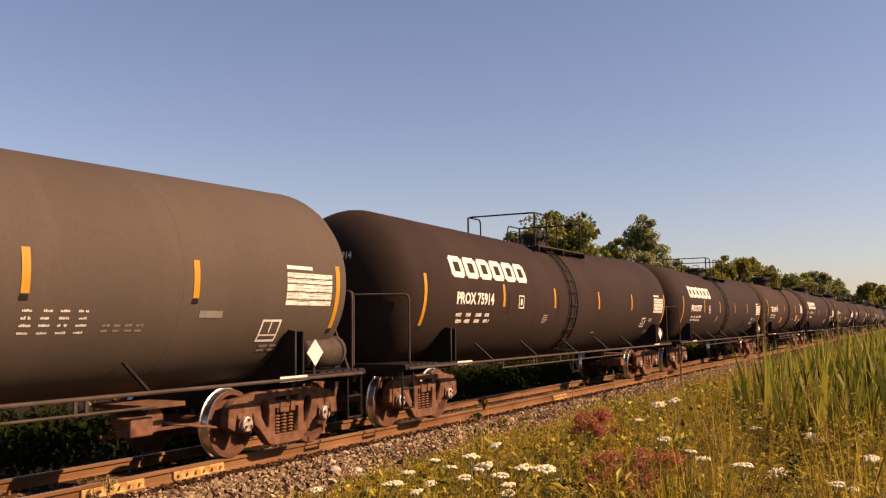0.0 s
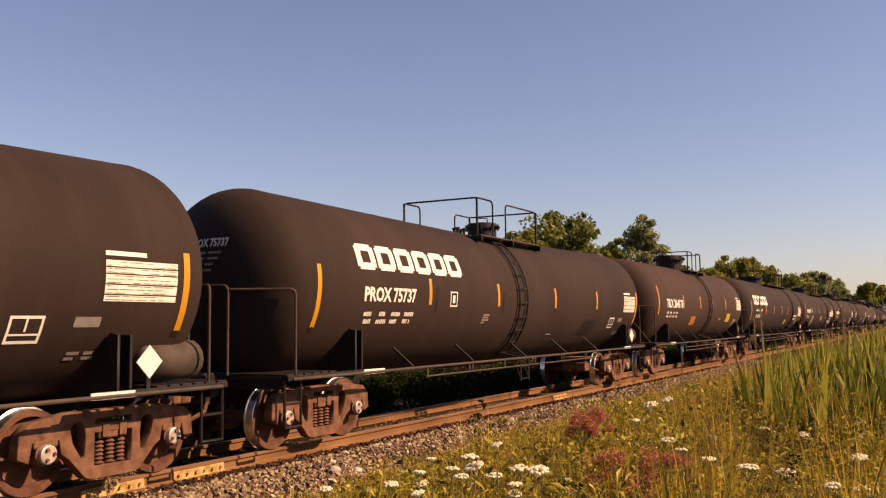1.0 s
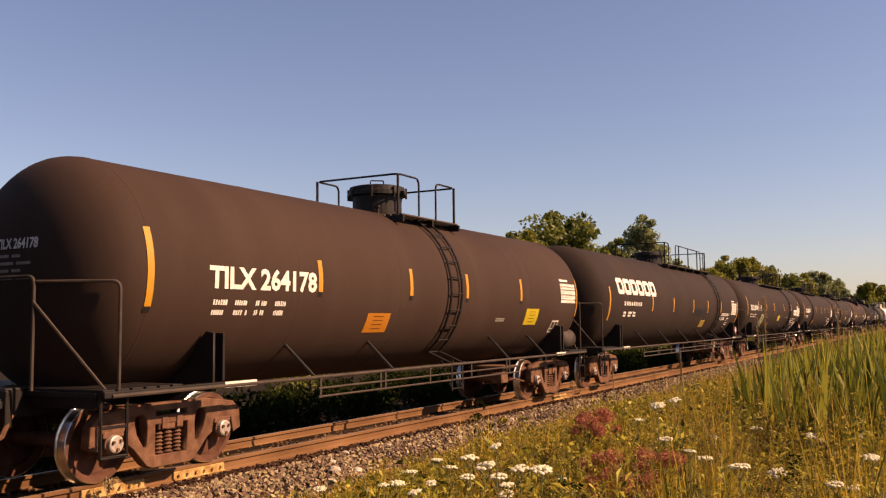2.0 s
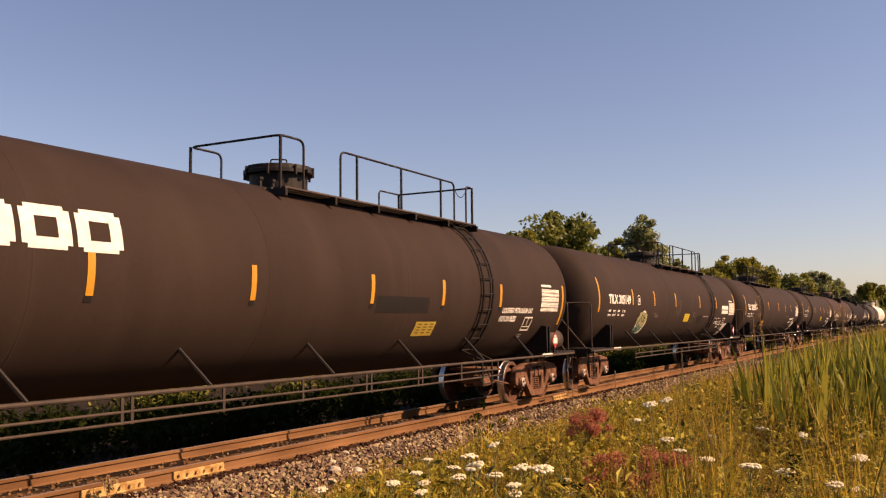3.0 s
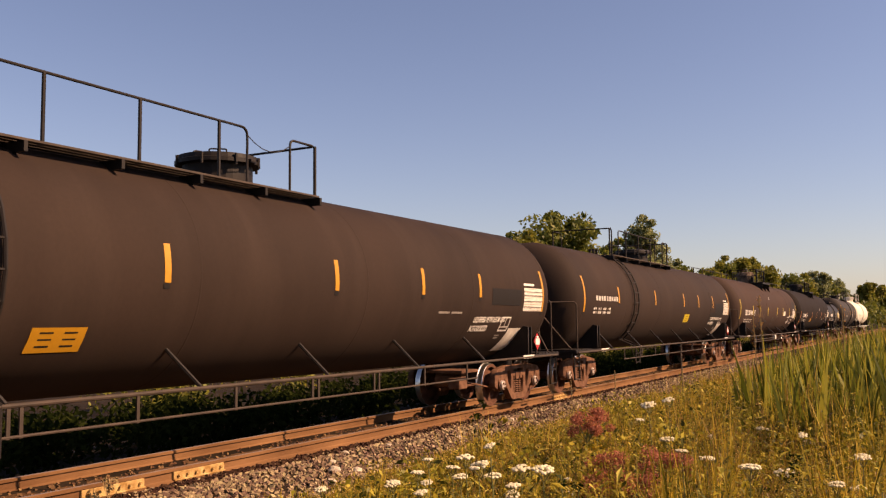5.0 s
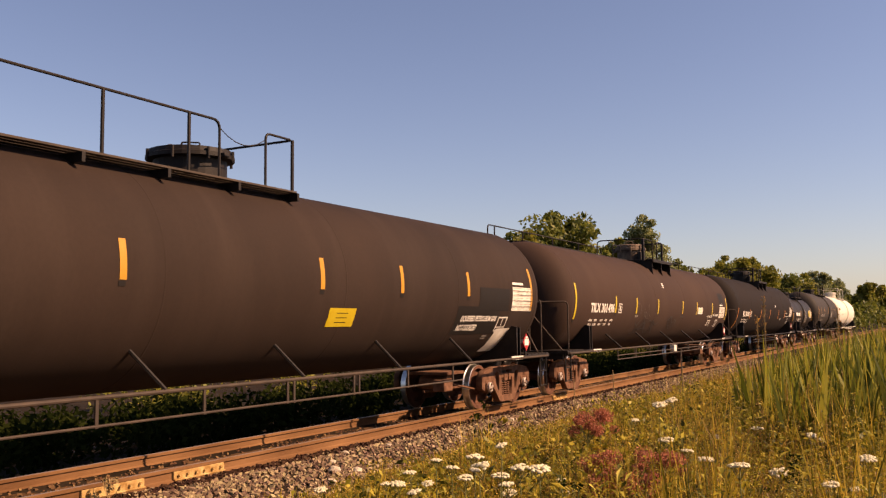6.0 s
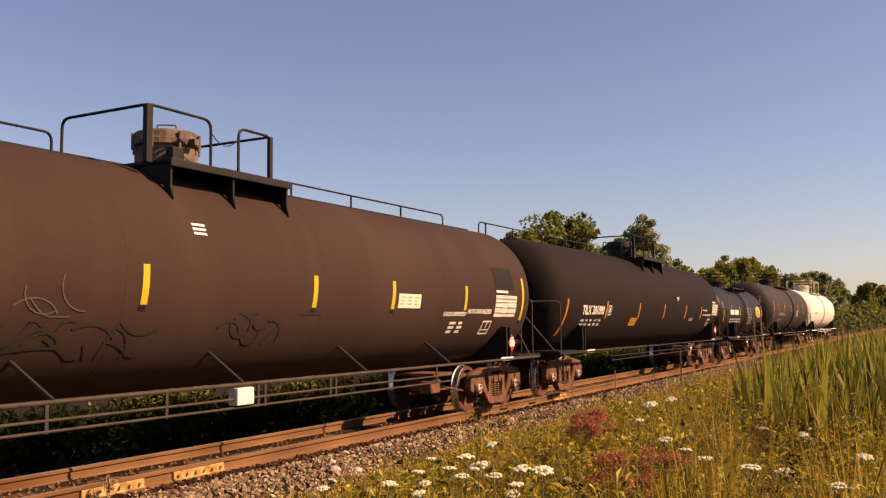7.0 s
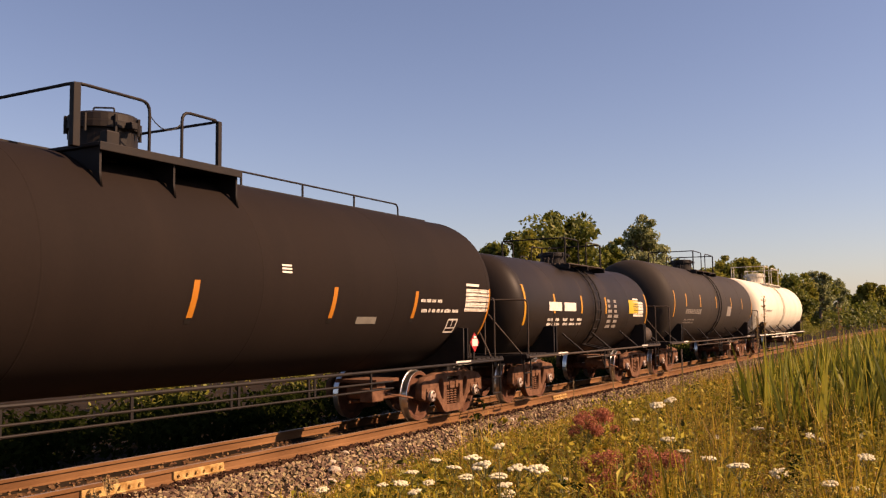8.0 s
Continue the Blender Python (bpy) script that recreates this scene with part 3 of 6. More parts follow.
def add_side_rails(car, t, low, mat, struts, every=1.6, strut_z=1.52):
    """Running pipes along both sides below the shell, their posts, and the slanting struts that carry them."""
    L = t.length
    for s in (1, -1):
        for z, a, b, r in [(1.04, 0.7, L - 0.7, 0.025)] + [(q, 4.4, L - 4.9, 0.016) for q in low]:
            bm = bmesh.new()
            add_rod(bm, (s * 1.5, a, z), (s * 1.5, b, z), r)
            put("side_rail", from_bm("side_rail", bm, mat), car, None, "thin dusty steel side rail")
    y = 4.45
    post = bevelled(1.488, 1.512, -0.022, 0.022, (min(low) if low else 0.95) - 0.02, 1.04, "rail_post", mat, 0.004)
    while y < L - 4.8 and low:
        put("rail_post", post, car, pose(0, y, 0))
        put("rail_post", post, car, pose(0, y + 0.14, 0)) if int(y * 7) % 3 == 0 else None
        y += every
    base = t.on(L / 2, strut_z, 0)
    bm = bmesh.new()
    add_rod(bm, (base[0] - 0.02, 0, base[2]), (1.5, 0.22 if strut_z > 1.44 else 0.04, 1.06), 0.026, 6)
    strut = from_bm("strut", bm, iron_black)
    for y in struts:
        put("strut", strut, car, pose(0, y, 0))


def end_gear_meshes():
    """Sill, coupler, step boards and handrails at one end; the coupler face is at y = 0."""
    out = {}
    bm = bmesh.new()
    add_box(bm, -0.2, 0.2, 0.35, 3.6, 0.78, 1.12, 0.02)
    add_box(bm, -1.35, 1.35, 0.62, 0.74, 0.9, 1.1, 0.012)
    add_box(bm, -0.28, 0.28, 0.3, 0.4, 0.68, 1.1, 0.02)
    out["stub_sill"] = from_bm("stub_sill", bm, iron_black)
    bm = bmesh.new()
    add_box(bm, -0.09, 0.09, 0.1, 0.45, 0.78, 0.94, 0.02)
    add_box(bm, -0.13, 0.15, -0.02, 0.16, 0.72, 1.0, 0.03)
    add_pipe(bm, [(0.22, 0.42, 0.82), (0.3, 0.25, 0.6), (0.25, 0.02, 0.5), (0.2, -0.02, 0.52)], 0.03, 6)
    out["coupler"] = from_bm("coupler", bm, truck_rust)
    bm = bmesh.new()
    add_box(bm, -1.38, 1.38, 0.58, 0.66, 1.02, 1.08, 0.006)
    add_box(bm, 1.38, 1.5, 0.6, 2.6, 1.02, 1.09, 0.008)
    add_box(bm, -1.5, -1.38, 0.6, 2.6, 1.02, 1.09, 0.008)
    out["end_platform"] = from_bm("end_platform", bm, iron_black)
    out["plank"] = bevelled(-1.48, 1.48, 0.6, 0.76, 1.082, 1.112, "plank", iron_black, 0.006)
    for name, s in (("end_handrail", 1), ("far_handrail", -1)):
        bm = bmesh.new()
        add_pipe(bm, rounded([(s * 1.42, 0.86, 1.1), (s * 1.42, 0.86, 2.3), (s * 0.62, 0.4, 2.3)], 0.1), 0.02, 8)
        out[name] = from_bm("end_handrail", bm, steel_dusty)
        bm = bmesh.new()
        add_pipe(bm, rounded([(s * 0.6, 0.38, 1.1), (s * 0.6, 0.38, 2.36), (s * 0.02, 0.37, 2.36)], 0.1), 0.02, 8)
        out["inner_" + name] = from_bm("end_handrail", bm, steel_dusty)
        bm = bmesh.new()
        add_rod(bm, (s * 0.6, 0.37, 2.08), (s * 1.3, 0.78, 1.1), 0.018, 6)
        out["brace_near" if s > 0 else "brace_far"] = from_bm("rail_brace", bm, steel_dusty)
    for s in (1, -1):
        bm = bmesh.new()
        add_pipe(bm, [(s * 1.42, 0.62, 1.05), (s * 1.42, 0.62, 0.38), (s * 1.42, 0.98, 0.38), (s * 1.42, 0.98, 1.05)], 0.018, 6)
        add_rod(bm, (s * 1.42, 0.62, 0.7), (s * 1.42, 0.98, 0.7), 0.018, 6)
        out["step_near" if s > 0 else "step_far"] = from_bm("step_iron", bm, iron_black)
    out["saddle"] = flat_shape("saddle", [[(1.0, 0.98), (1.42, 0.98), (1.46, 1.12), (1.46, 1.7), (1.34, 1.72), (0.9, 1.25), (0.0, 0.95), (-0.9, 1.25), (-1.34, 1.72), (-1.46, 1.7), (-1.46, 1.12), (-1.42, 0.98), (-1.0, 0.98), (-0.6, 0.8), (0.6, 0.8)]], 0.03, iron_black, 0.004)
    out["saddle"].transform(Matrix(((1, 0, 0, 0), (0, 0, 1, 0), (0, 1, 0, 0), (0, 0, 0, 1))))
    bm = bmesh.new()
    add_box(bm, 1.0, 1.46, 0.16, 0.2, 1.1, 1.7, 0.008)
    out["saddle_plate"] = from_bm("saddle_plate", bm, iron_black)
    bm = bmesh.new()
    add_rod(bm, (0.35, 0.0, 0.66), (0.95, 0.0, 0.66), 0.15, 16)
    add_box(bm, 0.2, 1.05, -0.3, 0.42, 0.8, 0.86, 0.01)
    add_box(bm, 0.85, 1.1, -0.5, -0.15, 0.5, 0.72, 0.02)
    add_rod(bm, (0.7, -0.6, 0.5), (0.7, 1.4, 0.5), 0.025, 6)
    add_rod(bm, (0.9, 0.2, 0.6), (0.9, 1.3, 0.42), 0.02, 6)
    out["rig"] = from_bm("brake_rigging", bm, truck_rust)
    bm = bmesh.new()
    add_rod(bm, (0, -0.42, 0), (0, 0.42, 0), 0.24, 20)
    bmesh.ops.create_uvsphere(bm, u_segments=16, v_segments=8, radius=0.24, matrix=Matrix.Translation((0, 0.42, 0)) @ Matrix.Diagonal((1, 0.4, 1, 1)))
    bmesh.ops.create_uvsphere(bm, u_segments=16, v_segments=8, radius=0.24, matrix=Matrix.Translation((0, -0.42, 0)) @ Matrix.Diagonal((1, 0.4, 1, 1)))
    out["air_reservoir"] = from_bm("air_reservoir", bm, steel_dusty, True)
    return out


gear = end_gear_meshes()
strip_tag_me = bevelled(1.501, 1.512, -0.3, 0.3, 1.015, 1.09, "edge_strip", white_paint, 0.002)


def add_ends(car, t, reservoir=True):
    for flip in (False, True):
        m = pose(0, t.length, 0, 0, 0, 180) if flip else pose(0, 0, 0)
        put("stub_sill", gear["stub_sill"], car, m)
        put("coupler", gear["coupler"], car, m, "rusty knuckle coupler with hanging air hose")
        deck = put("end_platform", gear["end_platform"], car, m)
        for k in range(6):
            put("plank", gear["plank"], deck, pose(0, k * 0.2, 0))
        put("end_handrail", gear["end_handrail"], car, m)
        put("end_handrail", gear["far_handrail"], car, m)
        put("end_handrail", gear["inner_end_handrail"], car, m)
        put("end_handrail", gear["inner_far_handrail"], car, m)
        put("step_iron", gear["step_near"], car, m)
        put("step_iron", gear["step_far"], car, m)
        at = 2.0 if not flip else t.length - 2.0
        put("saddle", gear["saddle"], car, pose(0, at + (0.3 if not flip else -0.3), 0))
        put("saddle_plate", gear["saddle_plate"], car, pose(0, at + (0.3 if not flip else -0.3), 0))
        put("edge_strip", strip_tag_me, car, pose(0, at + (0.75 if not flip else -0.4), 0), "white reflective edge strip")
        add_truck(car, at)
    put("brake_rigging", gear["rig"], car, pose(0, t.length - 4.4, 0), "rusty brake rigging")
    if reservoir:
        put("air_reservoir", gear["air_reservoir"], car, pose(1.05, t.length - 1.25, 1.38), "grey cylindrical air reservoir")


def add_dome(car, name, r, h, mat, m, flare=0.0):
    """A manway: short neck, bolted flange near the top, lid with a loop handle, hinge and swing bolts."""
    prof = [(0.0, 0.0), (0.0, r), (h * 0.1, r), (h * 0.12, r * 0.94), (h * 0.66, r * 0.94), (h * 0.68, r * (1.04 + flare)), (h * 0.8, r * (1.04 + flare)), (h * 0.82, r * (1.0 + flare)), (h * 0.96, r * (0.98 + flare)), (h, r * 0.9), (h * 1.03, 0.0)]
    dome = put(name, lathe(prof, "z", name, mat, 32, False), car, m)
    bm = bmesh.new()
    add_rod(bm, (r * (1.05 + flare), 0, h * 0.58), (r * (1.05 + flare), 0, h * 0.93), 0.022, 6)
    bolt = from_bm("swing_bolt", bm, mat)
    for k in range(8):
        put("swing_bolt", bolt, dome, pose(0, 0, 0, 0, 0, 22 + k * 45))
    bm = bmesh.new()
    add_pipe(bm, rounded([(-0.1, -0.08, h), (-0.1, -0.08, h + 0.13), (0.1, 0.08, h + 0.13), (0.1, 0.08, h)], 0.03), 0.012, 6)
    put("lid_handle", from_bm("lid_handle", bm, mat), dome)
    put("hinge", bevelled(-r * 1.3, -r * 0.96, -0.06, 0.06, h * 0.62, h * 0.84, "hinge", mat, 0.01), dome)
    put("latch", bevelled(r * 0.96, r * 1.26, -0.05, 0.05, h * 0.66, h * 0.8, "latch", mat, 0.01), dome)


def add_deck(car, t, y0, y1, gap, dome, rail_z, mat, posts=(), x0=-0.9, x1=0.9, dome_r=0.4, dome_h=0.5, flare=0.0, gap2=None):
    """Walkway on top of the shell with a handrail on three sides, open at the ladder, and the manway dome."""
    top = t.mid((y0 + y1) / 2) + t.radius
    z = top - t.radius * (1 - math.cos(math.asin(0.5))) + 0.06
    deck = put("top_walkway", bevelled(0.44, 0.475, y0, y1, z - 0.05, z + 0.03, "top_walkway", mat, 0.005), car)
    put("edge_bar", bevelled(-0.475, -0.44, y0, y1, z - 0.05, z + 0.03, "edge_bar", mat, 0.005), deck)
    board = bevelled(-0.05, 0.05, y0, y1, z, z + 0.03, "walkway_plank", steel_dusty if mat is iron_black else mat, 0.005)
    for k in range(4):
        for s in (1, -1):
            put("walkway_plank", board, deck, pose(s * (0.55 + k * 0.13), 0, 0))
    n = max(2, int((y1 - y0) / 1.2))
    bracket = bevelled(-0.285, 0.285, -0.025, 0.025, z - 0.12, z - 0.002, "walkway_bracket", mat, 0.004)
    for k in range(n + 1):
        for s in (1, -1):
            put("walkway_bracket", bracket, deck, pose(s * 0.735, y0 + (y1 - y0) * k / n, 0))

    def upright(x, y, r):
        one = bmesh.new()
        add_rod(one, (x, y, z), (x, y, rail_z), r, 8)
        put("handrail_post", from_bm("handrail_post", one, mat), car)
    bm = bmesh.new()
    g0, g1 = gap
    r = 0.019
    add_pipe(bm, rounded([(x0, y0 + 0.7, z), (x0, y0 + 0.7, rail_z), (x0, y0, rail_z), (x1, y0, rail_z), (x1, g0, rail_z), (x1, g0, z)], 0.13), r, 8)
    upright(x1, y0, r * 1.3)
    upright(x0, y0, r * 1.3)
    if y1 > g1 + 0.2:
        put("top_handrail", from_bm("top_handrail", bm, mat), car)
        bm = bmesh.new()
        if gap2:
            add_pipe(bm, rounded([(x1, g1, z), (x1, g1, rail_z), (x1, gap2[0], rail_z), (x1, gap2[0], z)], 0.13), r, 8)
            for y in posts:
                upright(x1, y, r * 1.2)
            put("top_handrail", from_bm("top_handrail", bm, mat), car)
            bm = bmesh.new()
        add_pipe(bm, rounded([(x1, gap2[1] if gap2 else g1, z), (x1, gap2[1] if gap2 else g1, rail_z), (x1, y1, rail_z), (x0, y1, rail_z), (x0, y1 - 0.8, rail_z), (x0, y1 - 0.8, z)], 0.1 if gap2 else 0.13), r, 8)
        upright(x1, y1, r * 1.4)
        upright(x0, y1, r * 1.4)
    put("top_handrail", from_bm("top_handrail", bm, mat), car)
    bm = bmesh.new()
    add_pipe(bm, rounded([(x0, y0 + 1.2, z), (x0, y0 + 1.2, z + 0.36), (x0, y1 - 1.0, z + 0.36), (x0, y1 - 1.0, z)], 0.1), r * 0.9, 6)
    put("top_handrail", from_bm("top_handrail", bm, mat), car)
    bm = bmesh.new()
    if gap2:
        a, b = gap2
        pts = [(x1, a + (b - a) * k / 6, rail_z - 0.1 - 0.16 * (1 - ((k - 3) / 3) ** 2)) for k in range(7)]
        add_pipe(bm, pts, 0.007, 5)
        put("safety_chain", from_bm("safety_chain", bm, mat), car)
    add_dome(car, "manway_dome", dome_r, dome_h, mat, pose(0, dome, top - 0.05), flare)
    bm = bmesh.new()
    add_rod(bm, (0, 0, -0.06), (0, 0, 0.1), 0.035, 8)
    add_rod(bm, (0, 0, 0.1), (0, 0, 0.14), 0.055, 8)
    valve = from_bm("valve", bm, mat)
    for k in range(4):
        put("valve", valve, car, pose(0.3 - 0.16 * (k % 2), y0 + 0.25 + k * 0.15, top - 0.03))


def logo_blocks(t, y0, y1, z0, z1, lean=0.0):
    """The maker's sign as six plain white slanted blocks with a dark slot each."""
    solid, slot = [], []
    w = (y1 - y0) / 6
    h = z1 - z0
    for k in range(6):
        a, b = y0 + k * w, y0 + (k + 1) * w - w * 0.1
        e = w * 0.1
        solid.append(merged([patch(t, a + e, b - e, z0, z0 + h * 0.1, 0, 0.006), patch(t, a, b, z0 + h * 0.1, z1 - h * 0.1, lean * h, 0.006), patch(t, a + e, b - e, z1 - h * 0.1, z1, 0, 0.006)]))
        slot.append(patch(t, a + w * 0.25, b - w * 0.25, z0 + h * 0.27, z1 - h * 0.27, lean * 0.19, 0.009))
    return solid, slot


def head_marks(car, t, number, rise=0.3):
    """Small stencilling on the leading head."""
    def at(x, z):
        q = min(0.98, math.hypot(x, z - t.mid(0)) / t.radius)
        return (x, t.head - t.depth * (1 - q ** DISH) ** (1 / DISH) - 0.008, z)
    c = t.axis
    if number:
        v, f = letters(number, 0.13, 0.72)
        put("head_number", mesh_of("head_number", [at(-0.3 + a, c + rise + b) for a, b in v], f, white_paint), car)
    rows = []
    for k in range(4):
        z = c + rise - 0.1 - k * 0.085
        w = random.uniform(0.35, 0.62)
        rows.append(([at(-0.25, z), at(-0.25 + w * 0.5, z), at(-0.25 + w * 0.5, z + 0.035), at(-0.25, z + 0.035)], [(0, 1, 2, 3)]))
        rows.append(([at(-0.2 + w * 0.5, z), at(-0.25 + w, z), at(-0.25 + w, z + 0.035), at(-0.2 + w * 0.5, z + 0.035)], [(0, 1, 2, 3)]))
    v, f = merged(rows)
    put("head_stencil", mesh_of("head_stencil", v, f, dull_white), car)


def car_base(name, t, paint, label, number="", rail_mat=None, low=(0.95,), reservoir=True, seams=5, group="train of tank cars", struts=(3.9, 6.1, 8.6, 11.1, 13.4), strut_z=1.52):
    car = tagged(new(name), label, "tank car", group)
    car.matrix_basis = pose(0, t.front, 0)
    put("tank", tank_mesh(t, paint), car)
    L = t.length
    for k in range(seams + 1):
        put("weld_seam", seam_mesh(t, [t.head + (L - 2 * t.head) * k / seams], paint), car)
    add_side_rails(car, t, low, rail_mat or steel_dusty, struts, strut_z=strut_z)
    add_ends(car, t, reservoir)
    head_marks(car, t, number, 0.52 if number.startswith("PROX") else 0.28)
    for m in (pose(0, 0, 0), pose(0, t.length, 0, 0, 0, 180)):
        if not number.startswith("PROX"):
            put("rail_brace", gear["brace_near"], car, m)
            put("rail_brace", gear["brace_far"], car, m)
    cars.append((car, t))
    return car


cars = []


def procor_kind(t, number, paint, label, tail):
    """A black car with a slightly bent shell, a big white sign and a ladder amidships."""
    car = car_base("tank_car", t, paint, label, number, low=(0.88,), struts=(3.93, 6.2, 8.7, 11.13, 13.4), strut_z=1.38)
    add_ladder(car, t, 8.66, iron_black)
    add_deck(car, t, 7.68, 10.87, (8.45, 9.12), 9.75, t.mid(9) + t.radius + 0.68, iron_black, dome_r=0.36, dome_h=0.42)
    for y in (4.65, 7.5, 10.65, 13.6) if number else (3.2, 6.1, 9.0, 11.86, 14.21):
        stripe(car, t, y, 2.36, old=0.22 if number and y < 8 else None)
    stripe(car, t, 1.36, 2.22, 0.92)
    stripe(car, t, t.length - 1.3, 2.2, 0.92)
    if number:
        solid, slot = logo_blocks(t, 2.4, 6.0, 2.66, 3.07)
        for one in solid:
            decal(car, t, "sign_block", [one], white_paint, "white block of the sign")
        for one in slot:
            decal(car, t, "sign_slot", [one], paint)
        words(car, t, number, 2.55, 4.15, 2.15, 2.39, white_paint)
        decal(car, t, "stencil_line", bars(t, 2.55, 4.18, 1.78, 2.02, 2, 4, 0.4, loose=0.3), white_paint)
        decal(car, t, "stencil_box", outline_box(t, 5.4, 5.67, 2.1, 2.38, 0.025) + [patch(t, 5.49, 5.58, 2.17, 2.31)], white_paint)
        decal(car, t, "stencil_line", bars(t, 6.75, 7.15, 1.78, 1.98, 4, 1, 0.4, 0.3, 0.4), dull_white)
        decal(car, t, "stencil_line", bars(t, 10.5, 10.85, 1.5, 1.54), dull_white)
    y = t.length
    test_panel(car, t, y - 2.5, y - 1.45, 2.07, 2.52)
    door_sign(car, t, y - 3.58, y - 3.18, 1.63, 1.91) if number else door_sign(car, t, y - 2.9, y - 2.5, 1.57, 1.87)
    decal(car, t, "grey_patch", [patch(t, y - 2.81, y - 2.47, 1.79, 1.9)] if number else [patch(t, y - 4.13, y - 3.72, 1.89, 1.98)], grey_patch)
    decal(car, t, "stencil_line", bars(t, y - 2.78, y - 2.33, 1.43, 1.54, 2, 2, 0.35, loose=0.3), dull_white)
    diamond(car, y - 1.86, 1.39, 1.47, white_paint)
    if tail:
        decal(car, t, "dark_patch", [patch(t, y - 5.78, y - 4.9, 1.48, 1.85, 0.18)], dark_patch)
    return car


SAG = 0.12
t_a = Tank(-6.05, 18.45, sag=SAG)
a_car = procor_kind(t_a, "", tank_grey, "dull grey-brown tank car with yellow strips and white placards", False)
decal(a_car, t_a, "stencil_line", bars(t_a, 11.82, 12.72, 1.7, 2.0, 4, 4, 0.6, loose=0.15), white_paint)
decal(a_car, t_a, "stencil_line", bars(t_a, 12.86, 13.5, 1.72, 1.84, 2, 4, 0.5, loose=0.15), dull_white)
t_b = Tank(12.4, 18.45, sag=SAG)
procor_kind(t_b, "PROX 75914", tank_black, "black tank car with a bent shell and big white sign", False)
t_c = Tank(30.85, 18.45, sag=SAG)
procor_kind(t_c, "PROX 75737", tank_black, "black tank car with white sign and dark patches", True)

# the short black car with two yellow notices
t_d = Tank(49.3, 16.35)
d_car = car_base("tank_car", t_d, tank_brown, "short brown-black tank car with two yellow notices", "TILX 264178", low=(0.88, 0.76), struts=(4.07, 6.19, 10.74, 12.71))
add_ladder(d_car, t_d, 8.66, iron_black)
add_deck(d_car, t_d, 7.6, 9.75, (8.35, 9.0), 8.3, 4.51, iron_black, dome_r=0.5, dome_h=0.58, flare=0.08)
for y in (4.5, 7.1, 9.2, 11.75):
    stripe(d_car, t_d, y, 2.5)
stripe(d_car, t_d, 1.25, 2.48, 0.92)
stripe(d_car, t_d, t_d.length - 1.15, 2.4, 0.9)
words(d_car, t_d, "TILX 264178", 2.2, 4.4, 2.25, 2.55, white_paint)
decal(d_car, t_d, "stencil_line", bars(t_d, 2.25, 3.85, 1.9, 2.15, 2, 4, 0.45, loose=0.3), white_paint)
decal(d_car, t_d, "notice", [patch(t_d, 5.85, 6.53, 1.66, 1.97)], orange_tape, "yellow notice")
decal(d_car, t_d, "notice_line", bars(t_d, 5.88, 6.5, 1.69, 1.95, 4, 1, 0.85), dark_patch)
decal(d_car, t_d, "notice", [patch(t_d, 12.12, 12.82, 1.75, 2.1)], lemon_tape, "yellow notice")
decal(d_car, t_d, "notice_line", bars(t_d, 12.15, 12.8, 1.78, 2.07, 4, 1, 0.85), dark_patch)
decal(d_car, t_d, "stencil_line", bars(t_d, 10.6, 11.1, 1.82, 1.9, 2), dull_white)
test_panel(d_car, t_d, 14.1, 15.05, 2.26, 2.72)
door_sign(d_car, t_d, 13.8, 14.2, 1.56, 1.84)


def long_kind(t, label, ladder_back, paint, number=""):
    """A long black gas car with its walkway reaching from the dome to the ladder."""
    car = car_base("tank_car", t, paint, label, number, low=(0.86, 0.74) if ladder_back else (0.74,), reservoir=not number and ladder_back, struts=(4.65, 7.2, 9.77, 12.33, 14.8, 17.2) if ladder_back else (3.2, 5.8, 8.4, 11.0, 13.6, 16.2))
    L = t.length
    top = t.mid(L / 2) + t.radius
    if ladder_back:
        add_ladder(car, t, 15.15, iron_black)
        add_deck(car, t, 9.48, 15.78, (10.04, 11.02), 10.55, top + 0.66, iron_black, posts=(11.5, 12.93, 14.42), dome_r=0.5, dome_h=0.46, flare=0.1, gap2=(14.98, 15.5))
    else:
        add_ladder(car, t, 5.75, iron_black)
        add_deck(car, t, 5.22, 11.7, (5.42, 6.05), 10.5, top + 0.68, iron_black, posts=(6.8, 8.16, 9.55), dome_r=0.55, dome_h=0.46, flare=0.1, gap2=(10.12, 11.08))
    return car


def tail_marks(car, t, white_blocks=False, shift=0.0, door=0.0):
    y = t.length
    test_panel(car, t, y - 2.5 + shift, y - 1.46 + shift, 2.05, 2.55)
    door_sign(car, t, y - 3.44 + door, y - 3.0 + door, 1.62, 1.92)
    diamond(car, y - 1.82, 1.37, 1.47, red_sign, white_paint)
    decal(car, t, "stencil_line", bars(t, y - 3.46, y - 3.18, 1.46, 1.56, 2, 1, 0.4), dull_white)
    if white_blocks:
        decal(car, t, "paint_patch", [patch(t, y - 2.93, y - 2.24, 1.2, 1.68, 0, 0.006, 0.012)], sheet_white, "slanted white paint patch")


def legend(car, t, y0, z0, width=1.75, dark=False):
    if dark:
        decal(car, t, "dark_patch", [patch(t, y0 - 0.15, y0 + width + 0.1, z0 - 0.2, z0 + 0.34, 0, 0.004)], dark_patch)
    words(car, t, "LIQUEFIED PETROLEUM GAS", y0 + 0.05, y0 + width, z0 + 0.03, z0 + 0.16, white_paint, 0.2)
    words(car, t, "NOT-ODORIZED", y0, y0 + width * 0.52, z0 - 0.13, z0 - 0.01, white_paint, 0.2)


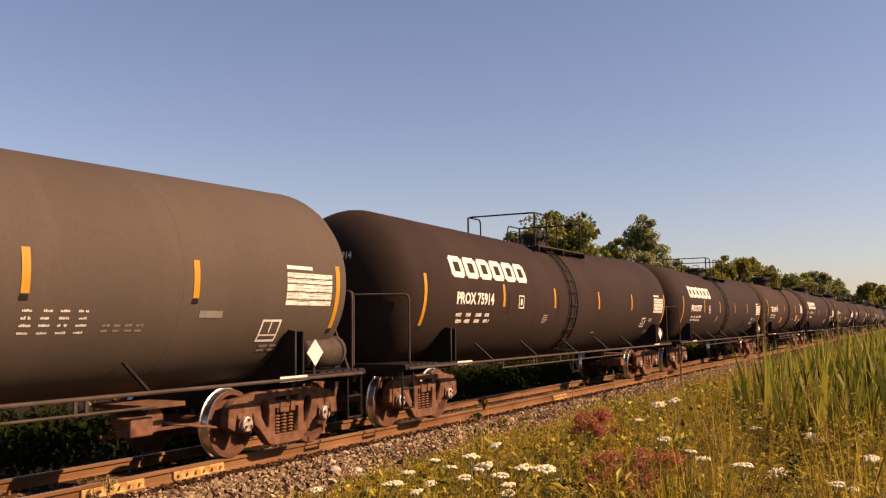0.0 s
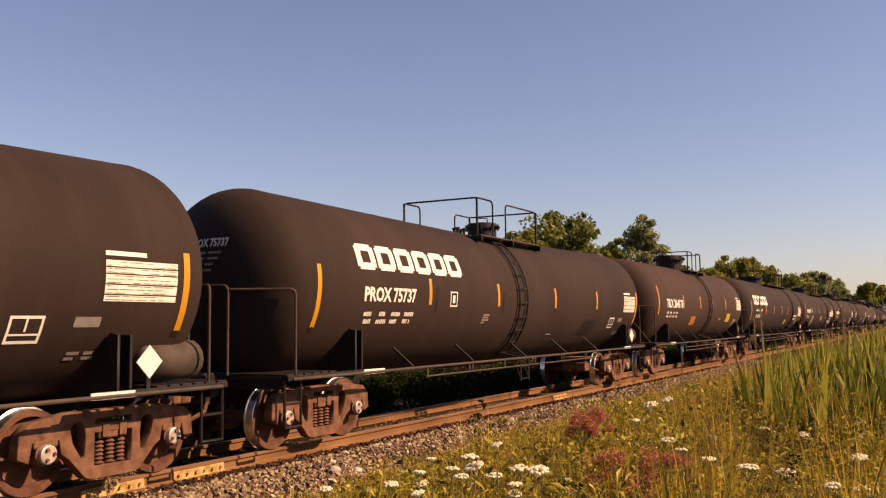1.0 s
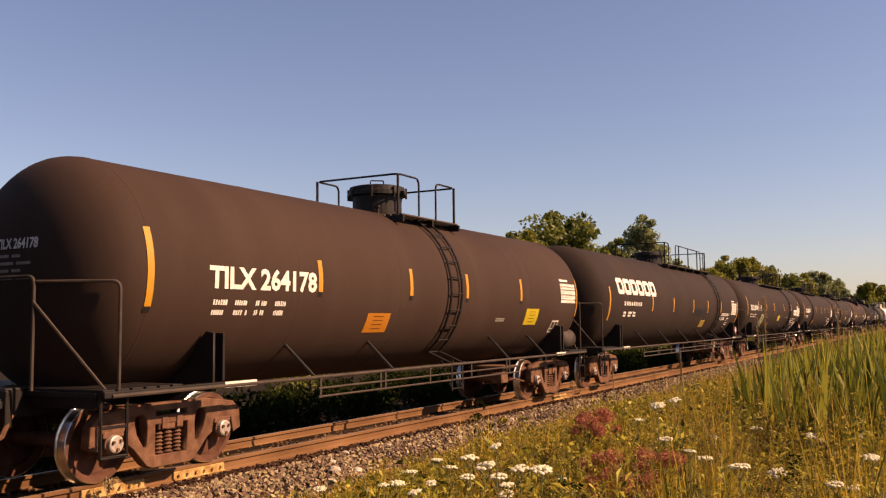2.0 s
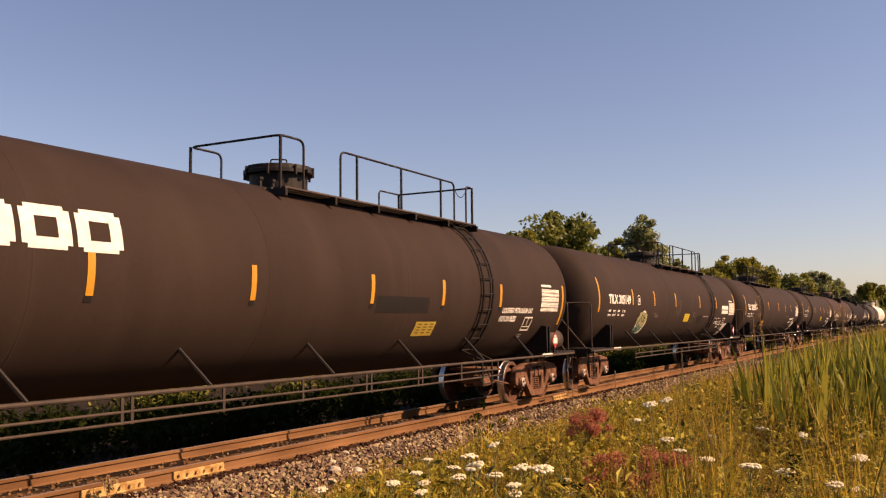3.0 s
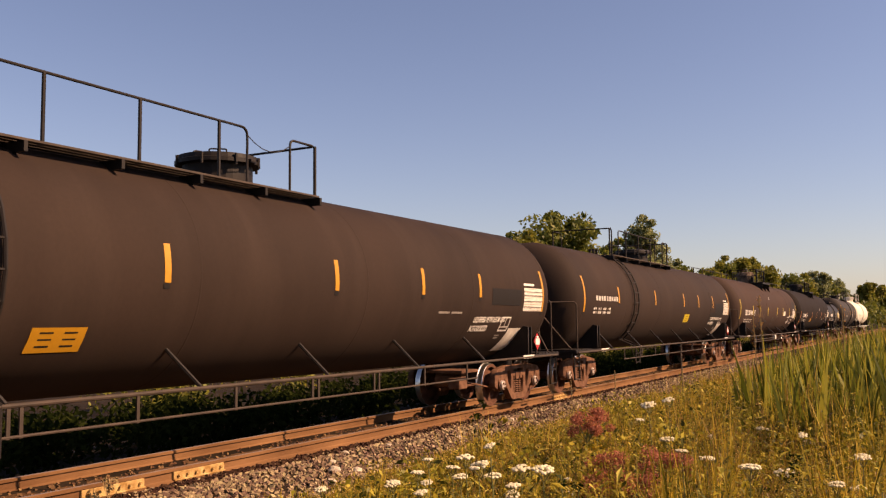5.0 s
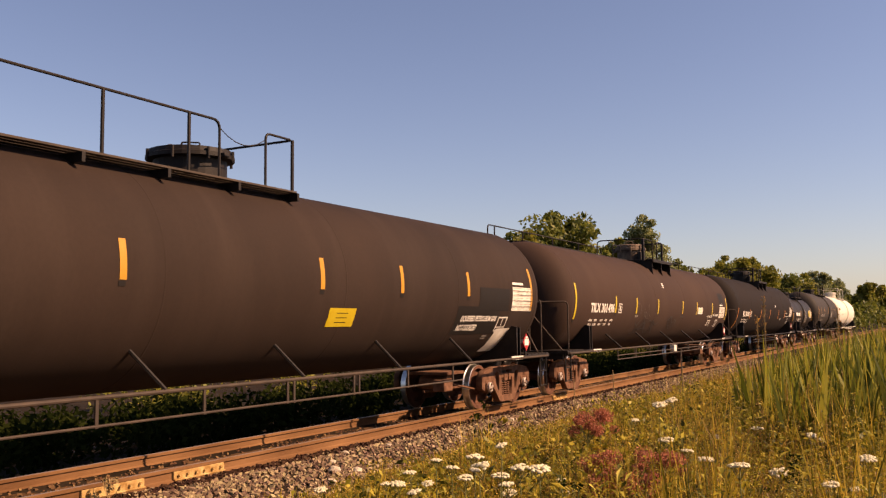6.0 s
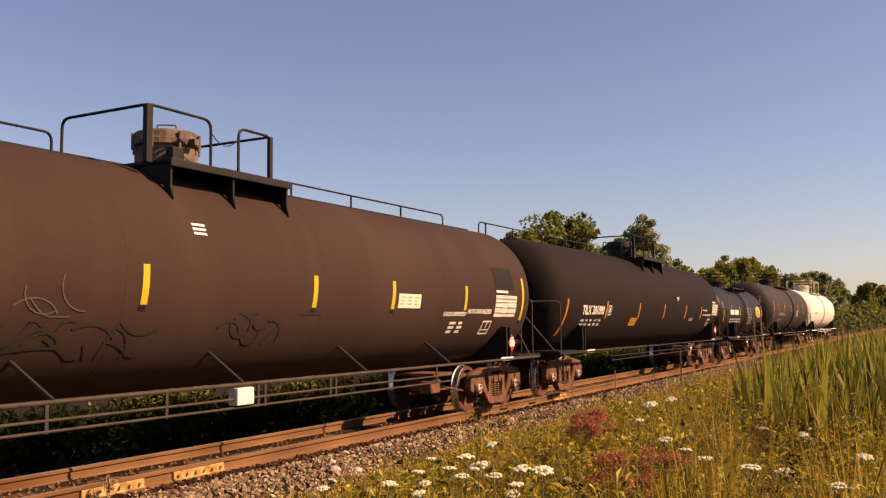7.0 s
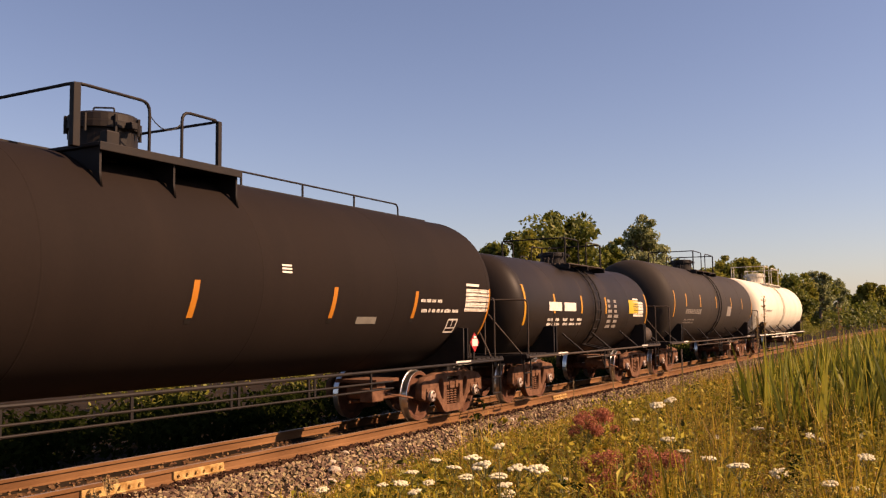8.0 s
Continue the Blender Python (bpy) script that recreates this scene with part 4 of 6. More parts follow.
t_e = Tank(65.65, 20.7, radius=1.51, axis=2.45)
e_car = long_kind(t_e, "black gas tank car with white block sign and pale yellow notice", True, tank_black)
for y in (5.6, 8.2, 11.05, 13.4, 15.85):
    stripe(e_car, t_e, y, 2.35)
stripe(e_car, t_e, 1.36, 2.3, 0.92)
stripe(e_car, t_e, t_e.length - 1.38, 2.2, 0.92)
solid, slot = logo_blocks(t_e, 2.1, 6.1, 2.58, 3.04)
for one in solid:
    decal(e_car, t_e, "sign_block", [one], white_paint, "white block of the sign")
for one in slot:
    decal(e_car, t_e, "sign_slot", [one], tank_black)
decal(e_car, t_e, "stencil_number", bars(t_e, 2.6, 4.4, 2.2, 2.44, 1, 8, 0.5), white_paint)
decal(e_car, t_e, "stencil_line", bars(t_e, 2.6, 4.0, 1.93, 2.1, 2, 3, 0.35, loose=0.3), white_paint)
decal(e_car, t_e, "notice", [patch(t_e, 12.62, 13.33, 1.58, 1.83)], yellow_sign, "pale yellow notice")
decal(e_car, t_e, "notice_line", bars(t_e, 12.66, 13.3, 1.61, 1.81, 4, 3, 0.7), dark_patch)
decal(e_car, t_e, "dark_patch", [patch(t_e, 11.2, 12.9, 1.98, 2.25, 0, 0.004)], dark_patch)
legend(e_car, t_e, 15.95, 1.95, 1.62)
tail_marks(e_car, t_e, shift=-0.18)

t_g = Tank(86.35, 21.05, axis=2.43)
g_car = long_kind(t_g, "black gas tank car with a sprayed green painting and notices", True, tank_black, "TILX 305149")
for y in (4.45, 6.8, 9.45, 13.05, 15.95):
    stripe(g_car, t_g, y, 2.52)
stripe(g_car, t_g, 1.42, 2.52, 0.92)
stripe(g_car, t_g, t_g.length - 1.42, 2.5, 0.92)
words(g_car, t_g, "TILX 305149", 2.22, 4.23, 2.29, 2.56, white_paint)
decal(g_car, t_g, "stencil_line", bars(t_g, 2.2, 3.82, 1.93, 2.16, 2, 4, 0.45, loose=0.3), white_paint)
decal(g_car, t_g, "stencil_box", outline_box(t_g, 4.95, 5.2, 2.3, 2.58, 0.025) + [patch(t_g, 5.03, 5.12, 2.38, 2.5)], white_paint)


def spray_painting(car, t, y0, y1, z0, z1):
    """A sprayed figure: a pale lump with scalloped rim, teal foot and dark contour lines."""
    rr = random.Random(7)

    def lump(cy, cz, ry, rz, off, n=20, wob=0.12):
        v = [t.on(cy, cz, off)]
        for k in range(n):
            a = 2 * math.pi * k / n
            w = 1 + rr.uniform(-wob, wob)
            v.append(t.on(cy + ry * w * math.cos(a), cz + rz * w * math.sin(a), off))
        return v, [(0, 1 + k, 1 + (k + 1) % n) for k in range(n)]
    cy, cz = (y0 + y1) / 2, (z0 + z1) / 2
    ry, rz = (y1 - y0) / 2, (z1 - z0) / 2
    decal(car, t, "spray_ground", [lump(cy, cz, ry, rz, 0.0065)], sheet_white)
    decal(car, t, "spray_body", [lump(cy, cz + rz * 0.2, ry * 0.9, rz * 0.7, 0.0085), lump(cy + ry * 0.3, cz - rz * 0.2, ry * 0.5, rz * 0.4, 0.0088)], pale_green)
    decal(car, t, "spray_foot", [lump(cy - ry * 0.1, cz - rz * 0.62, ry * 0.7, rz * 0.3, 0.009)], teal_spray)
    curls = []
    for k in range(9):
        a0 = rr.uniform(0, 6)
        py, pz, q = cy + rr.uniform(-0.6, 0.6) * ry, cz + rr.uniform(-0.5, 0.6) * rz, rr.uniform(0.12, 0.3) * ry
        v = []
        for j in range(9):
            a = a0 + j * 0.5
            v += [t.on(py + q * math.cos(a), pz + q * math.sin(a), 0.0105), t.on(py + (q + 0.022) * math.cos(a), pz + (q + 0.022) * math.sin(a), 0.0105)]
        curls.append((v, [(2 * j, 2 * j + 1, 2 * j + 3, 2 * j + 2) for j in range(8)]))
    decal(car, t, "spray_contour", curls, dark_patch)


def scrawl(car, t, y0, y1, z0, z1, mat, seed, strokes=7, w=0.018):
    """Thin scratched or sprayed strokes."""
    rr = random.Random(seed)
    out = []
    reach = 1.0 + (y1 - y0) * 0.8
    for k in range(strokes):
        y, z, a = rr.uniform(y0, y1), rr.uniform(z0, z1), rr.uniform(0, 6.3)
        bend = rr.uniform(-0.5, 0.5)
        v = []
        for j in range(8):
            v += [t.on(y - w * math.sin(a), z + w * math.cos(a), 0.0075), t.on(y + w * math.sin(a), z - w * math.cos(a), 0.0075)]
            a += bend
            y, z = y + 0.04 * reach * math.cos(a), min(z1, max(z0, z + 0.035 * reach * math.sin(a)))
        out.append((v, [(2 * j, 2 * j + 1, 2 * j + 3, 2 * j + 2) for j in range(7)]))
    decal(car, t, "scrawl", out, mat)


spray_painting(g_car, t_g, 5.15, 6.22, 1.42, 2.14)
scrawl(g_car, t_g, 6.9, 7.25, 1.93, 2.06, scrawl_mat, 3, 14, 0.007)
scrawl(g_car, t_g, 9.75, 10.1, 2.0, 2.5, scrawl_mat, 5, 12, 0.006)
scrawl(g_car, t_g, 12.0, 12.4, 1.72, 2.1, scrawl_mat, 6, 12, 0.007)
decal(g_car, t_g, "notice", [patch(t_g, 10.88, 11.6, 1.78, 2.06)], lemon_tape, "bright yellow notice")
decal(g_car, t_g, "notice_line", bars(t_g, 10.92, 11.56, 1.81, 2.03, 3, 1, 0.85), grey_patch)
decal(g_car, t_g, "dark_patch", [patch(t_g, 12.96, 13.75, 1.76, 2.0)], dark_patch)
decal(g_car, t_g, "stencil_line", bars(t_g, 13.75, 14.7, 1.94, 1.99, 1, 2), dull_white)
decal(g_car, t_g, "paint_patch", [patch(t_g, 17.05, 18.3, 2.27, 2.42), patch(t_g, 17.08, 18.33, 2.09, 2.23)], white_paint, "white paint bar")
decal(g_car, t_g, "stencil_line", bars(t_g, 16.0, 17.2, 1.87, 1.93, 1, 4, 0.3, loose=0.3), white_paint)
words(g_car, t_g, "ODORIZED", 16.15, 16.72, 1.68, 1.79, white_paint, 0.2)
words(g_car, t_g, "LIQUEFIED", 16.85, 17.42, 1.72, 1.81, white_paint, 0.2)
words(g_car, t_g, "PETROLEUM", 16.75, 17.42, 1.61, 1.69, white_paint, 0.2)
words(g_car, t_g, "GAS", 16.92, 17.22, 1.51, 1.59, white_paint, 0.2)
tail_marks(g_car, t_g, True)

t_i = Tank(107.4, 21.0, axis=2.43)
i_car = long_kind(t_i, "black gas tank car with an orange notice beside the ladder", False, tank_black, "TILX 305035")
for y in (4.1, 8.1, 11.5, 14.1, 16.35):
    stripe(i_car, t_i, y, 2.53)
stripe(i_car, t_i, 1.42, 2.53, 0.92)
stripe(i_car, t_i, t_i.length - 1.45, 2.5, 0.92)
words(i_car, t_i, "TILX 305035", 2.02, 4.05, 2.3, 2.58, white_paint)
decal(i_car, t_i, "stencil_line", bars(t_i, 1.98, 3.54, 1.95, 2.18, 2, 4, 0.45, loose=0.3), white_paint)
decal(i_car, t_i, "stencil_box", outline_box(t_i, 4.25, 4.52, 2.36, 2.62, 0.025) + [patch(t_i, 4.34, 4.43, 2.43, 2.55)], white_paint)
decal(i_car, t_i, "notice", [patch(t_i, 6.42, 7.1, 1.53, 1.79)], yellow_tape, "orange-yellow notice")
decal(i_car, t_i, "notice_line", bars(t_i, 6.46, 7.06, 1.56, 1.77, 3, 2, 0.75), dark_patch)
decal(i_car, t_i, "stencil_line", bars(t_i, 14.7, 15.7, 1.97, 2.02, 1, 2), dull_white)
decal(i_car, t_i, "dark_patch", [patch(t_i, 16.9, 18.35, 2.16, 2.5)], dark_patch)
legend(i_car, t_i, 16.2, 1.76, 1.5)
tail_marks(i_car, t_i, True)

t_j = Tank(128.4, 20.95, axis=2.43)
j_car = long_kind(t_j, "black gas tank car with a yellow notice and white patch", False, tank_black)
for y in (4.2, 8.0, 11.7, 13.95, 16.4):
    stripe(j_car, t_j, y, 2.54)
stripe(j_car, t_j, 1.35, 2.52, 0.92)
stripe(j_car, t_j, t_j.length - 1.5, 2.52, 0.92)
decal(j_car, t_j, "stencil_number", bars(t_j, 2.2, 4.1, 2.3, 2.56, 1, 9, 0.5), white_paint)
decal(j_car, t_j, "stencil_line", bars(t_j, 2.05, 3.6, 2.0, 2.2, 2, 4, 0.35, loose=0.3), white_paint)
decal(j_car, t_j, "notice", [patch(t_j, 11.95, 12.65, 1.76, 2.04)], lemon_tape, "bright yellow notice")
decal(j_car, t_j, "notice_line", bars(t_j, 12.0, 12.6, 1.79, 2.0, 3, 1, 0.85), dark_patch)
decal(j_car, t_j, "dark_patch", [patch(t_j, 16.9, 18.3, 2.05, 2.5)], dark_patch)
legend(j_car, t_j, 16.2, 1.78, 1.62, dark=True)
tail_marks(j_car, t_j, True, door=0.42)


def walkway_kind(t, label, paint, number, housing_mat, c):
    """A long car with a bracketed platform amidships and a handrail along its whole top."""
    car = car_base("tank_car", t, paint, label, number, rail_mat=iron_black if paint is tank_dark else None, low=(0.86, 0.75), reservoir=False, struts=() if paint is tank_dark else (4.6, 7.5, 10.33, 13.18, 15.93), strut_z=1.46)
    L = t.length
    top = t.axis + t.radius
    z = top - 0.06
    bm = bmesh.new()
    add_box(bm, 0.25, 1.12, c - 1.1, c + 1.28, z, z + 0.05, 0.01)
    add_box(bm, 1.121, 1.15, c - 1.1, c + 1.28, z - 0.05, z + 0.05, 0.008)
    put("platform", from_bm("platform", bm, iron_black), car)
    bracket = flat_shape("bracket", [[(0.3, z), (1.1, z), (1.1, z - 0.08), (1.1, z - 0.3), (1.13, z - 0.48), (1.06, z - 0.42), (0.97, z - 0.27), (0.55, z - 0.14)]], 0.03, iron_black)
    bracket.transform(Matrix(((1, 0, 0, 0), (0, 0, 1, 0), (0, 1, 0, 0), (0, 0, 0, 1))))
    for k in (-1.05, 0.08, 1.22):
        put("bracket", bracket, car, pose(0, c + k, 0))
    bm = bmesh.new()
    r = 0.02
    h = top + 0.68
    add_pipe(bm, rounded([(-0.75, c - 1.2, z), (-0.75, c - 1.2, h), (0.85, c - 1.2, h), (0.85, c - 0.1, h), (0.85, c - 0.1, z)], 0.14), r)
    put("top_handrail", from_bm("top_handrail", bm, iron_black), car)
    bm = bmesh.new()
    add_pipe(bm, rounded([(0.85, c + 0.45, z), (0.85, c + 0.45, h), (0.85, c + 1.15, h), (-0.75, c + 1.15, h), (-0.75, c + 0.5, h), (-0.75, c + 0.5, z)], 0.14), r)
    put("top_handrail", from_bm("top_handrail", bm, iron_black), car)
    put("handrail_post", bevelled(0.8, 0.88, c - 1.25, c - 1.15, z, h, "handrail_post", iron_black, 0.01), car)
    put("handrail_post", bevelled(0.81, 0.87, c + 1.11, c + 1.18, z, h, "handrail_post", iron_black, 0.01), car)

    def upright(x, y, z0, z1):
        one = bmesh.new()
        add_rod(one, (x, y, z0), (x, y, z1), r)
        put("handrail_post", from_bm("handrail_post", one, iron_black), car)
    upright(-0.75, c + 1.15, z, h)
    bm = bmesh.new()
    add_pipe(bm, [(0.85, c - 0.1 + 0.55 * k / 6, h - 0.16 - 0.14 * (1 - ((k - 3) / 3) ** 2)) for k in range(7)], 0.007, 5)
    put("safety_chain", from_bm("safety_chain", bm, iron_black), car)
    hz = top + 0.4
    for a, b in ((0.4, c - 1.55), (c + 1.5, L - 1.45)):
        bm = bmesh.new()
        low_a = top - 0.35 if a < 1 else top - 0.1
        add_pipe(bm, rounded([(-0.5, a, low_a), (-0.5, a, hz), (-0.5, b, hz), (-0.5, b, top - 0.12)], 0.12), r * 0.9)
        n = 4
        if a < 1:
            upright(-0.5, 0.8, top - 0.7, hz)
        for k in range(1, n):
            y = a + (b - a) * k / n
            upright(-0.5, y, top - 0.12, hz)
        put("long_handrail", from_bm("long_handrail", bm, iron_black), car)
    put("end_step", bevelled(-0.8, -0.2, 0.38, 1.0, top - 0.36, top - 0.22, "end_step", iron_black, 0.02), car)
    walk_way = put("top_walkway", bevelled(-0.37, -0.355, 1.35, L - 1.35, top - 0.01, top + 0.045, "top_walkway", iron_black, 0.003), car)
    board = bevelled(-0.065, 0.065, 1.35, L - 1.35, top + 0.012, top + 0.04, "walkway_plank", iron_black, 0.004)
    for k in range(3):
        put("walkway_plank", board, walk_way, pose(-0.285 + k * 0.16, 0, 0))
    add_dome(car, "valve_housing", 0.45, 0.64, housing_mat, pose(0.05, c - 0.12, top - 0.06))
    put("hinge_box", bevelled(0.42, 0.56, c - 0.5, c - 0.3, top - 0.1, top + 0.3, "hinge_box", iron_black, 0.02), car)
    return car


canvas = material("canvas", (0.17, 0.12, 0.08), 0.9, second=(0.045, 0.027, 0.02), scale=4, bump=0.5, fine=12)
t_l = Tank(149.35, 21.05, axis=2.41)
l_car = walkway_kind(t_l, "brown-black gas tank car with lemon strips and a white box", tank_brown, "TILX 301496", canvas, 10.72)
for y in (4.55, 6.55, 8.95, 12.15, 14.3, 16.92):
    stripe(l_car, t_l, y, 2.27, 0.46, lemon_tape)
stripe(l_car, t_l, 1.34, 2.32, 0.9, lemon_tape)
stripe(l_car, t_l, t_l.length - 1.45, 2.3, 0.9, lemon_tape)
words(l_car, t_l, "TILX 301496", 2.47, 4.42, 2.04, 2.3, white_paint)
decal(l_car, t_l, "stencil_line", bars(t_l, 2.45, 4.6, 1.68, 1.9, 2, 5, 0.45, loose=0.3), white_paint)
decal(l_car, t_l, "stencil_box", outline_box(t_l, 4.82, 5.1, 2.04, 2.31, 0.025) + [patch(t_l, 4.91, 5.0, 2.11, 2.24)], white_paint)
decal(l_car, t_l, "stencil_line", bars(t_l, 9.74, 10.05, 2.9, 3.07, 3, 1, 0.45), white_paint)
decal(l_car, t_l, "stencil_line", bars(t_l, 6.5, 6.8, 1.93, 2.0, 2, 2), dull_white)
decal(l_car, t_l, "label_sheet", [patch(t_l, 14.46, 15.2, 2.06, 2.3)], sheet_white, "weathered white label sheet")
decal(l_car, t_l, "label_line", bars(t_l, 14.5, 15.15, 2.1, 2.27, 3, 3, 0.6, loose=0.3), lemon_tape)
decal(l_car, t_l, "stencil_line", bars(t_l, 16.4, 17.1, 1.6, 1.84, 3, 2, 0.4, loose=0.4), white_paint)
words(l_car, t_l, "LIQUEFIED", 16.1, 17.0, 1.92, 2.01, white_paint, 0.2)
words(l_car, t_l, "NOT-ODORIZED", 17.05, 18.1, 1.98, 2.07, white_paint, 0.2)
decal(l_car, t_l, "dark_patch", [patch(t_l, 18.2, 19.12, 2.47, 2.93)], dark_patch)
door_sign(l_car, t_l, 17.85, 18.25, 1.57, 1.84)
test_panel(l_car, t_l, 18.25, 19.28, 1.92, 2.36)
diamond(l_car, 18.98, 1.37, 1.47, red_sign, white_paint)
scrawl(l_car, t_l, 7.0, 8.7, 1.45, 1.85, dark_scrawl, 11, 16, 0.018)
scrawl(l_car, t_l, 10.7, 11.9, 1.55, 1.95, dark_scrawl, 12, 10, 0.02)
scrawl(l_car, t_l, 7.0, 8.6, 1.9, 2.35, scrawl_mat, 13, 5, 0.008)
box_me = bevelled(1.4, 1.56, -0.16, 0.16, 0.78, 1.0, "white_box", white_paint, 0.015)
put("white_box", box_me, l_car, pose(0, 10.55, 0), "small white equipment box on the side rail")

t_m = Tank(170.4, 19.6, axis=2.43)
m_car = walkway_kind(t_m, "dark brown gas tank car with slanting orange strips", tank_dark, "TILX 301090", iron_black, 10.15)
for y in (4.27, 7.35, 10.2, 13.1, 15.5):
    stripe(m_car, t_m, y + 0.03, 2.12, 0.46, orange_tape, 0.1, 0.04)
stripe(m_car, t_m, 1.2, 1.92, 0.9, orange_tape, 0.1, 0.12)
stripe(m_car, t_m, t_m.length - 1.15, 2.02, 0.9, orange_tape)
words(m_car, t_m, "TILX 301090", 2.41, 4.11, 1.98, 2.23, white_paint)
decal(m_car, t_m, "stencil_line", bars(t_m, 2.4, 4.1, 1.68, 1.9, 2, 5, 0.45, loose=0.3), white_paint)
decal(m_car, t_m, "stencil_box", outline_box(t_m, 4.45, 4.72, 1.98, 2.24, 0.025) + [patch(t_m, 4.54, 4.63, 2.05, 2.17)], white_paint)
decal(m_car, t_m, "notice", [patch(t_m, 6.66, 7.32, 1.68, 1.91)], yellow_tape, "orange-yellow notice")
decal(m_car, t_m, "notice_line", bars(t_m, 6.7, 7.28, 1.71, 1.89, 3, 2, 0.75), dark_patch)
decal(m_car, t_m, "stencil_line", bars(t_m, 11.85, 12.15, 2.5, 2.64, 3, 1, 0.45), white_paint)
decal(m_car, t_m, "label_sheet", [patch(t_m, 13.86, 14.42, 1.8, 1.91, 0, 0.006, 0.02)], grey_patch, "torn grey label")
decal(m_car, t_m, "stencil_line", bars(t_m, 15.72, 17.2, 1.98, 2.07, 1, 5, 0.3), white_paint)
decal(m_car, t_m, "stencil_line", bars(t_m, 15.7, 16.5, 2.16, 2.24, 1, 4, 0.3), white_paint)
test_panel(m_car, t_m, 17.42, 18.42, 2.02, 2.45)
door_sign(m_car, t_m, 16.88, 17.26, 1.62, 1.88)
diamond(m_car, 17.75, 1.42, 1.47, red_sign, white_paint)

# the short glossy car
t_n = Tank(190.0, 12.0, radius=1.24, axis=2.18, head=1.15, depth=0.62)
n_car = car_base("tank_car", t_n, tank_gloss, "short glossy black tank car with white stencilling", low=(0.9,))
add_deck(n_car, t_n, 4.6, 7.4, (5.6, 6.2), 6.0, 4.0, iron_black, dome_r=0.38, dome_h=0.36)
add_ladder(n_car, t_n, 6.0, iron_black)
for y in (2.95, 4.85, 6.8):
    stripe(n_car, t_n, y, 2.25, 0.46)
stripe(n_car, t_n, 1.16, 2.2, 0.92)
stripe(n_car, t_n, t_n.length - 1.2, 2.2, 0.92)
decal(n_car, t_n, "stencil_number", bars(t_n, 2.5, 4.5, 2.03, 2.33, 1, 2, 0.3), white_paint)
decal(n_car, t_n, "stencil_line", bars(t_n, 2.5, 5.0, 1.7, 1.92, 2, 5, 0.4, loose=0.3), white_paint)
decal(n_car, t_n, "stencil_line", bars(t_n, 6.9, 8.0, 1.6, 2.45, 6, 2, 0.4, loose=0.4), dull_white)
decal(n_car, t_n, "notice", [patch(t_n, 8.95, 9.9, 2.04, 2.44)], lemon_tape, "bright yellow notice")
test_panel(n_car, t_n, 9.4, 10.4, 1.95, 2.4)

t_o = Tank(202.0, 17.2, radius=1.5, axis=2.46)
o_car = car_base("tank_car", t_o, tank_slate, "slate-grey tank car with yellow strips and white stencilling", low=(0.9,))
add_deck(o_car, t_o, 6.8, 10.4, (8.2, 8.9), 8.6, 4.6, iron_black, dome_r=0.42, dome_h=0.45)
add_ladder(o_car, t_o, 8.5, iron_black)
for y in (3.0, 5.2, 8.0, 11.0, 13.5):
    stripe(o_car, t_o, y, 2.55, 0.46)
stripe(o_car, t_o, 1.36, 2.4, 0.9)
stripe(o_car, t_o, t_o.length - 1.3, 2.4, 0.9)
decal(o_car, t_o, "stencil_number", bars(t_o, 3.0, 5.4, 2.0, 2.3, 1, 9, 0.4), dull_white)
decal(o_car, t_o, "stencil_line", bars(t_o, 3.0, 4.6, 1.7, 1.9, 2, 4, 0.4), dull_white)
decal(o_car, t_o, "label_sheet", [patch(t_o, 10.2, 11.0, 2.0, 2.4)], dull_white, "pale label sheet")

t_p = Tank(219.2, 18.6, radius=1.5, axis=2.5)
p_car = car_base("tank_car", t_p, tank_white, "cream-white tank car at the end of the train", rail_mat=tank_white, low=(0.9,))
add_deck(p_car, t_p, 6.6, 11.6, (8.2, 9.0), 8.9, 4.85, tank_white, dome_r=0.5, dome_h=0.6)
add_ladder(p_car, t_p, 9.0, tank_white)
decal(p_car, t_p, "stencil_line", bars(t_p, 3.0, 5.0, 2.2, 2.4, 1, 6, 0.4), grey_patch)

for car in (i_car, l_car, m_car):
    end_placard(car, 0.58, 1.34, 0.3, red_sign, white_paint)


def ring_mark(car, t, y, z, r, mat):
    v = []
    for k in range(21):
        a = 2 * math.pi * k / 20
        v += [t.on(y + r * math.cos(a), z + r * math.sin(a)), t.on(y + (r + 0.02) * math.cos(a), z + (r + 0.02) * math.sin(a))]
    decal(car, t, "ring_mark", [(v, [(2 * k, 2 * k + 1, 2 * k + 3, 2 * k + 2) for k in range(20)])], mat)


ring_mark(i_car, t_i, 1.24, 2.64, 0.12, dark_patch)


# ---- plants ----
def verge_height(x, y):
    """How high the weeds stand above the rail: low by the ballast, tall further along the camera's side."""
    far = min(1.0, max(0.0, (y - 7.0) / 6.0))
    top = -0.12 + 0.265 * (min(x, 6.0) - 2.5) + max(0.0, x - 6.0) * (0.09 + 0.11 * far) - 0.1 * (1 - far)
    return top + 0.16 * noise.noise(Vector((x * 0.7, y * 0.45, 3.0))) + 0.2 * noise.noise(Vector((x * 2.1, y * 1.3, 8.0)))


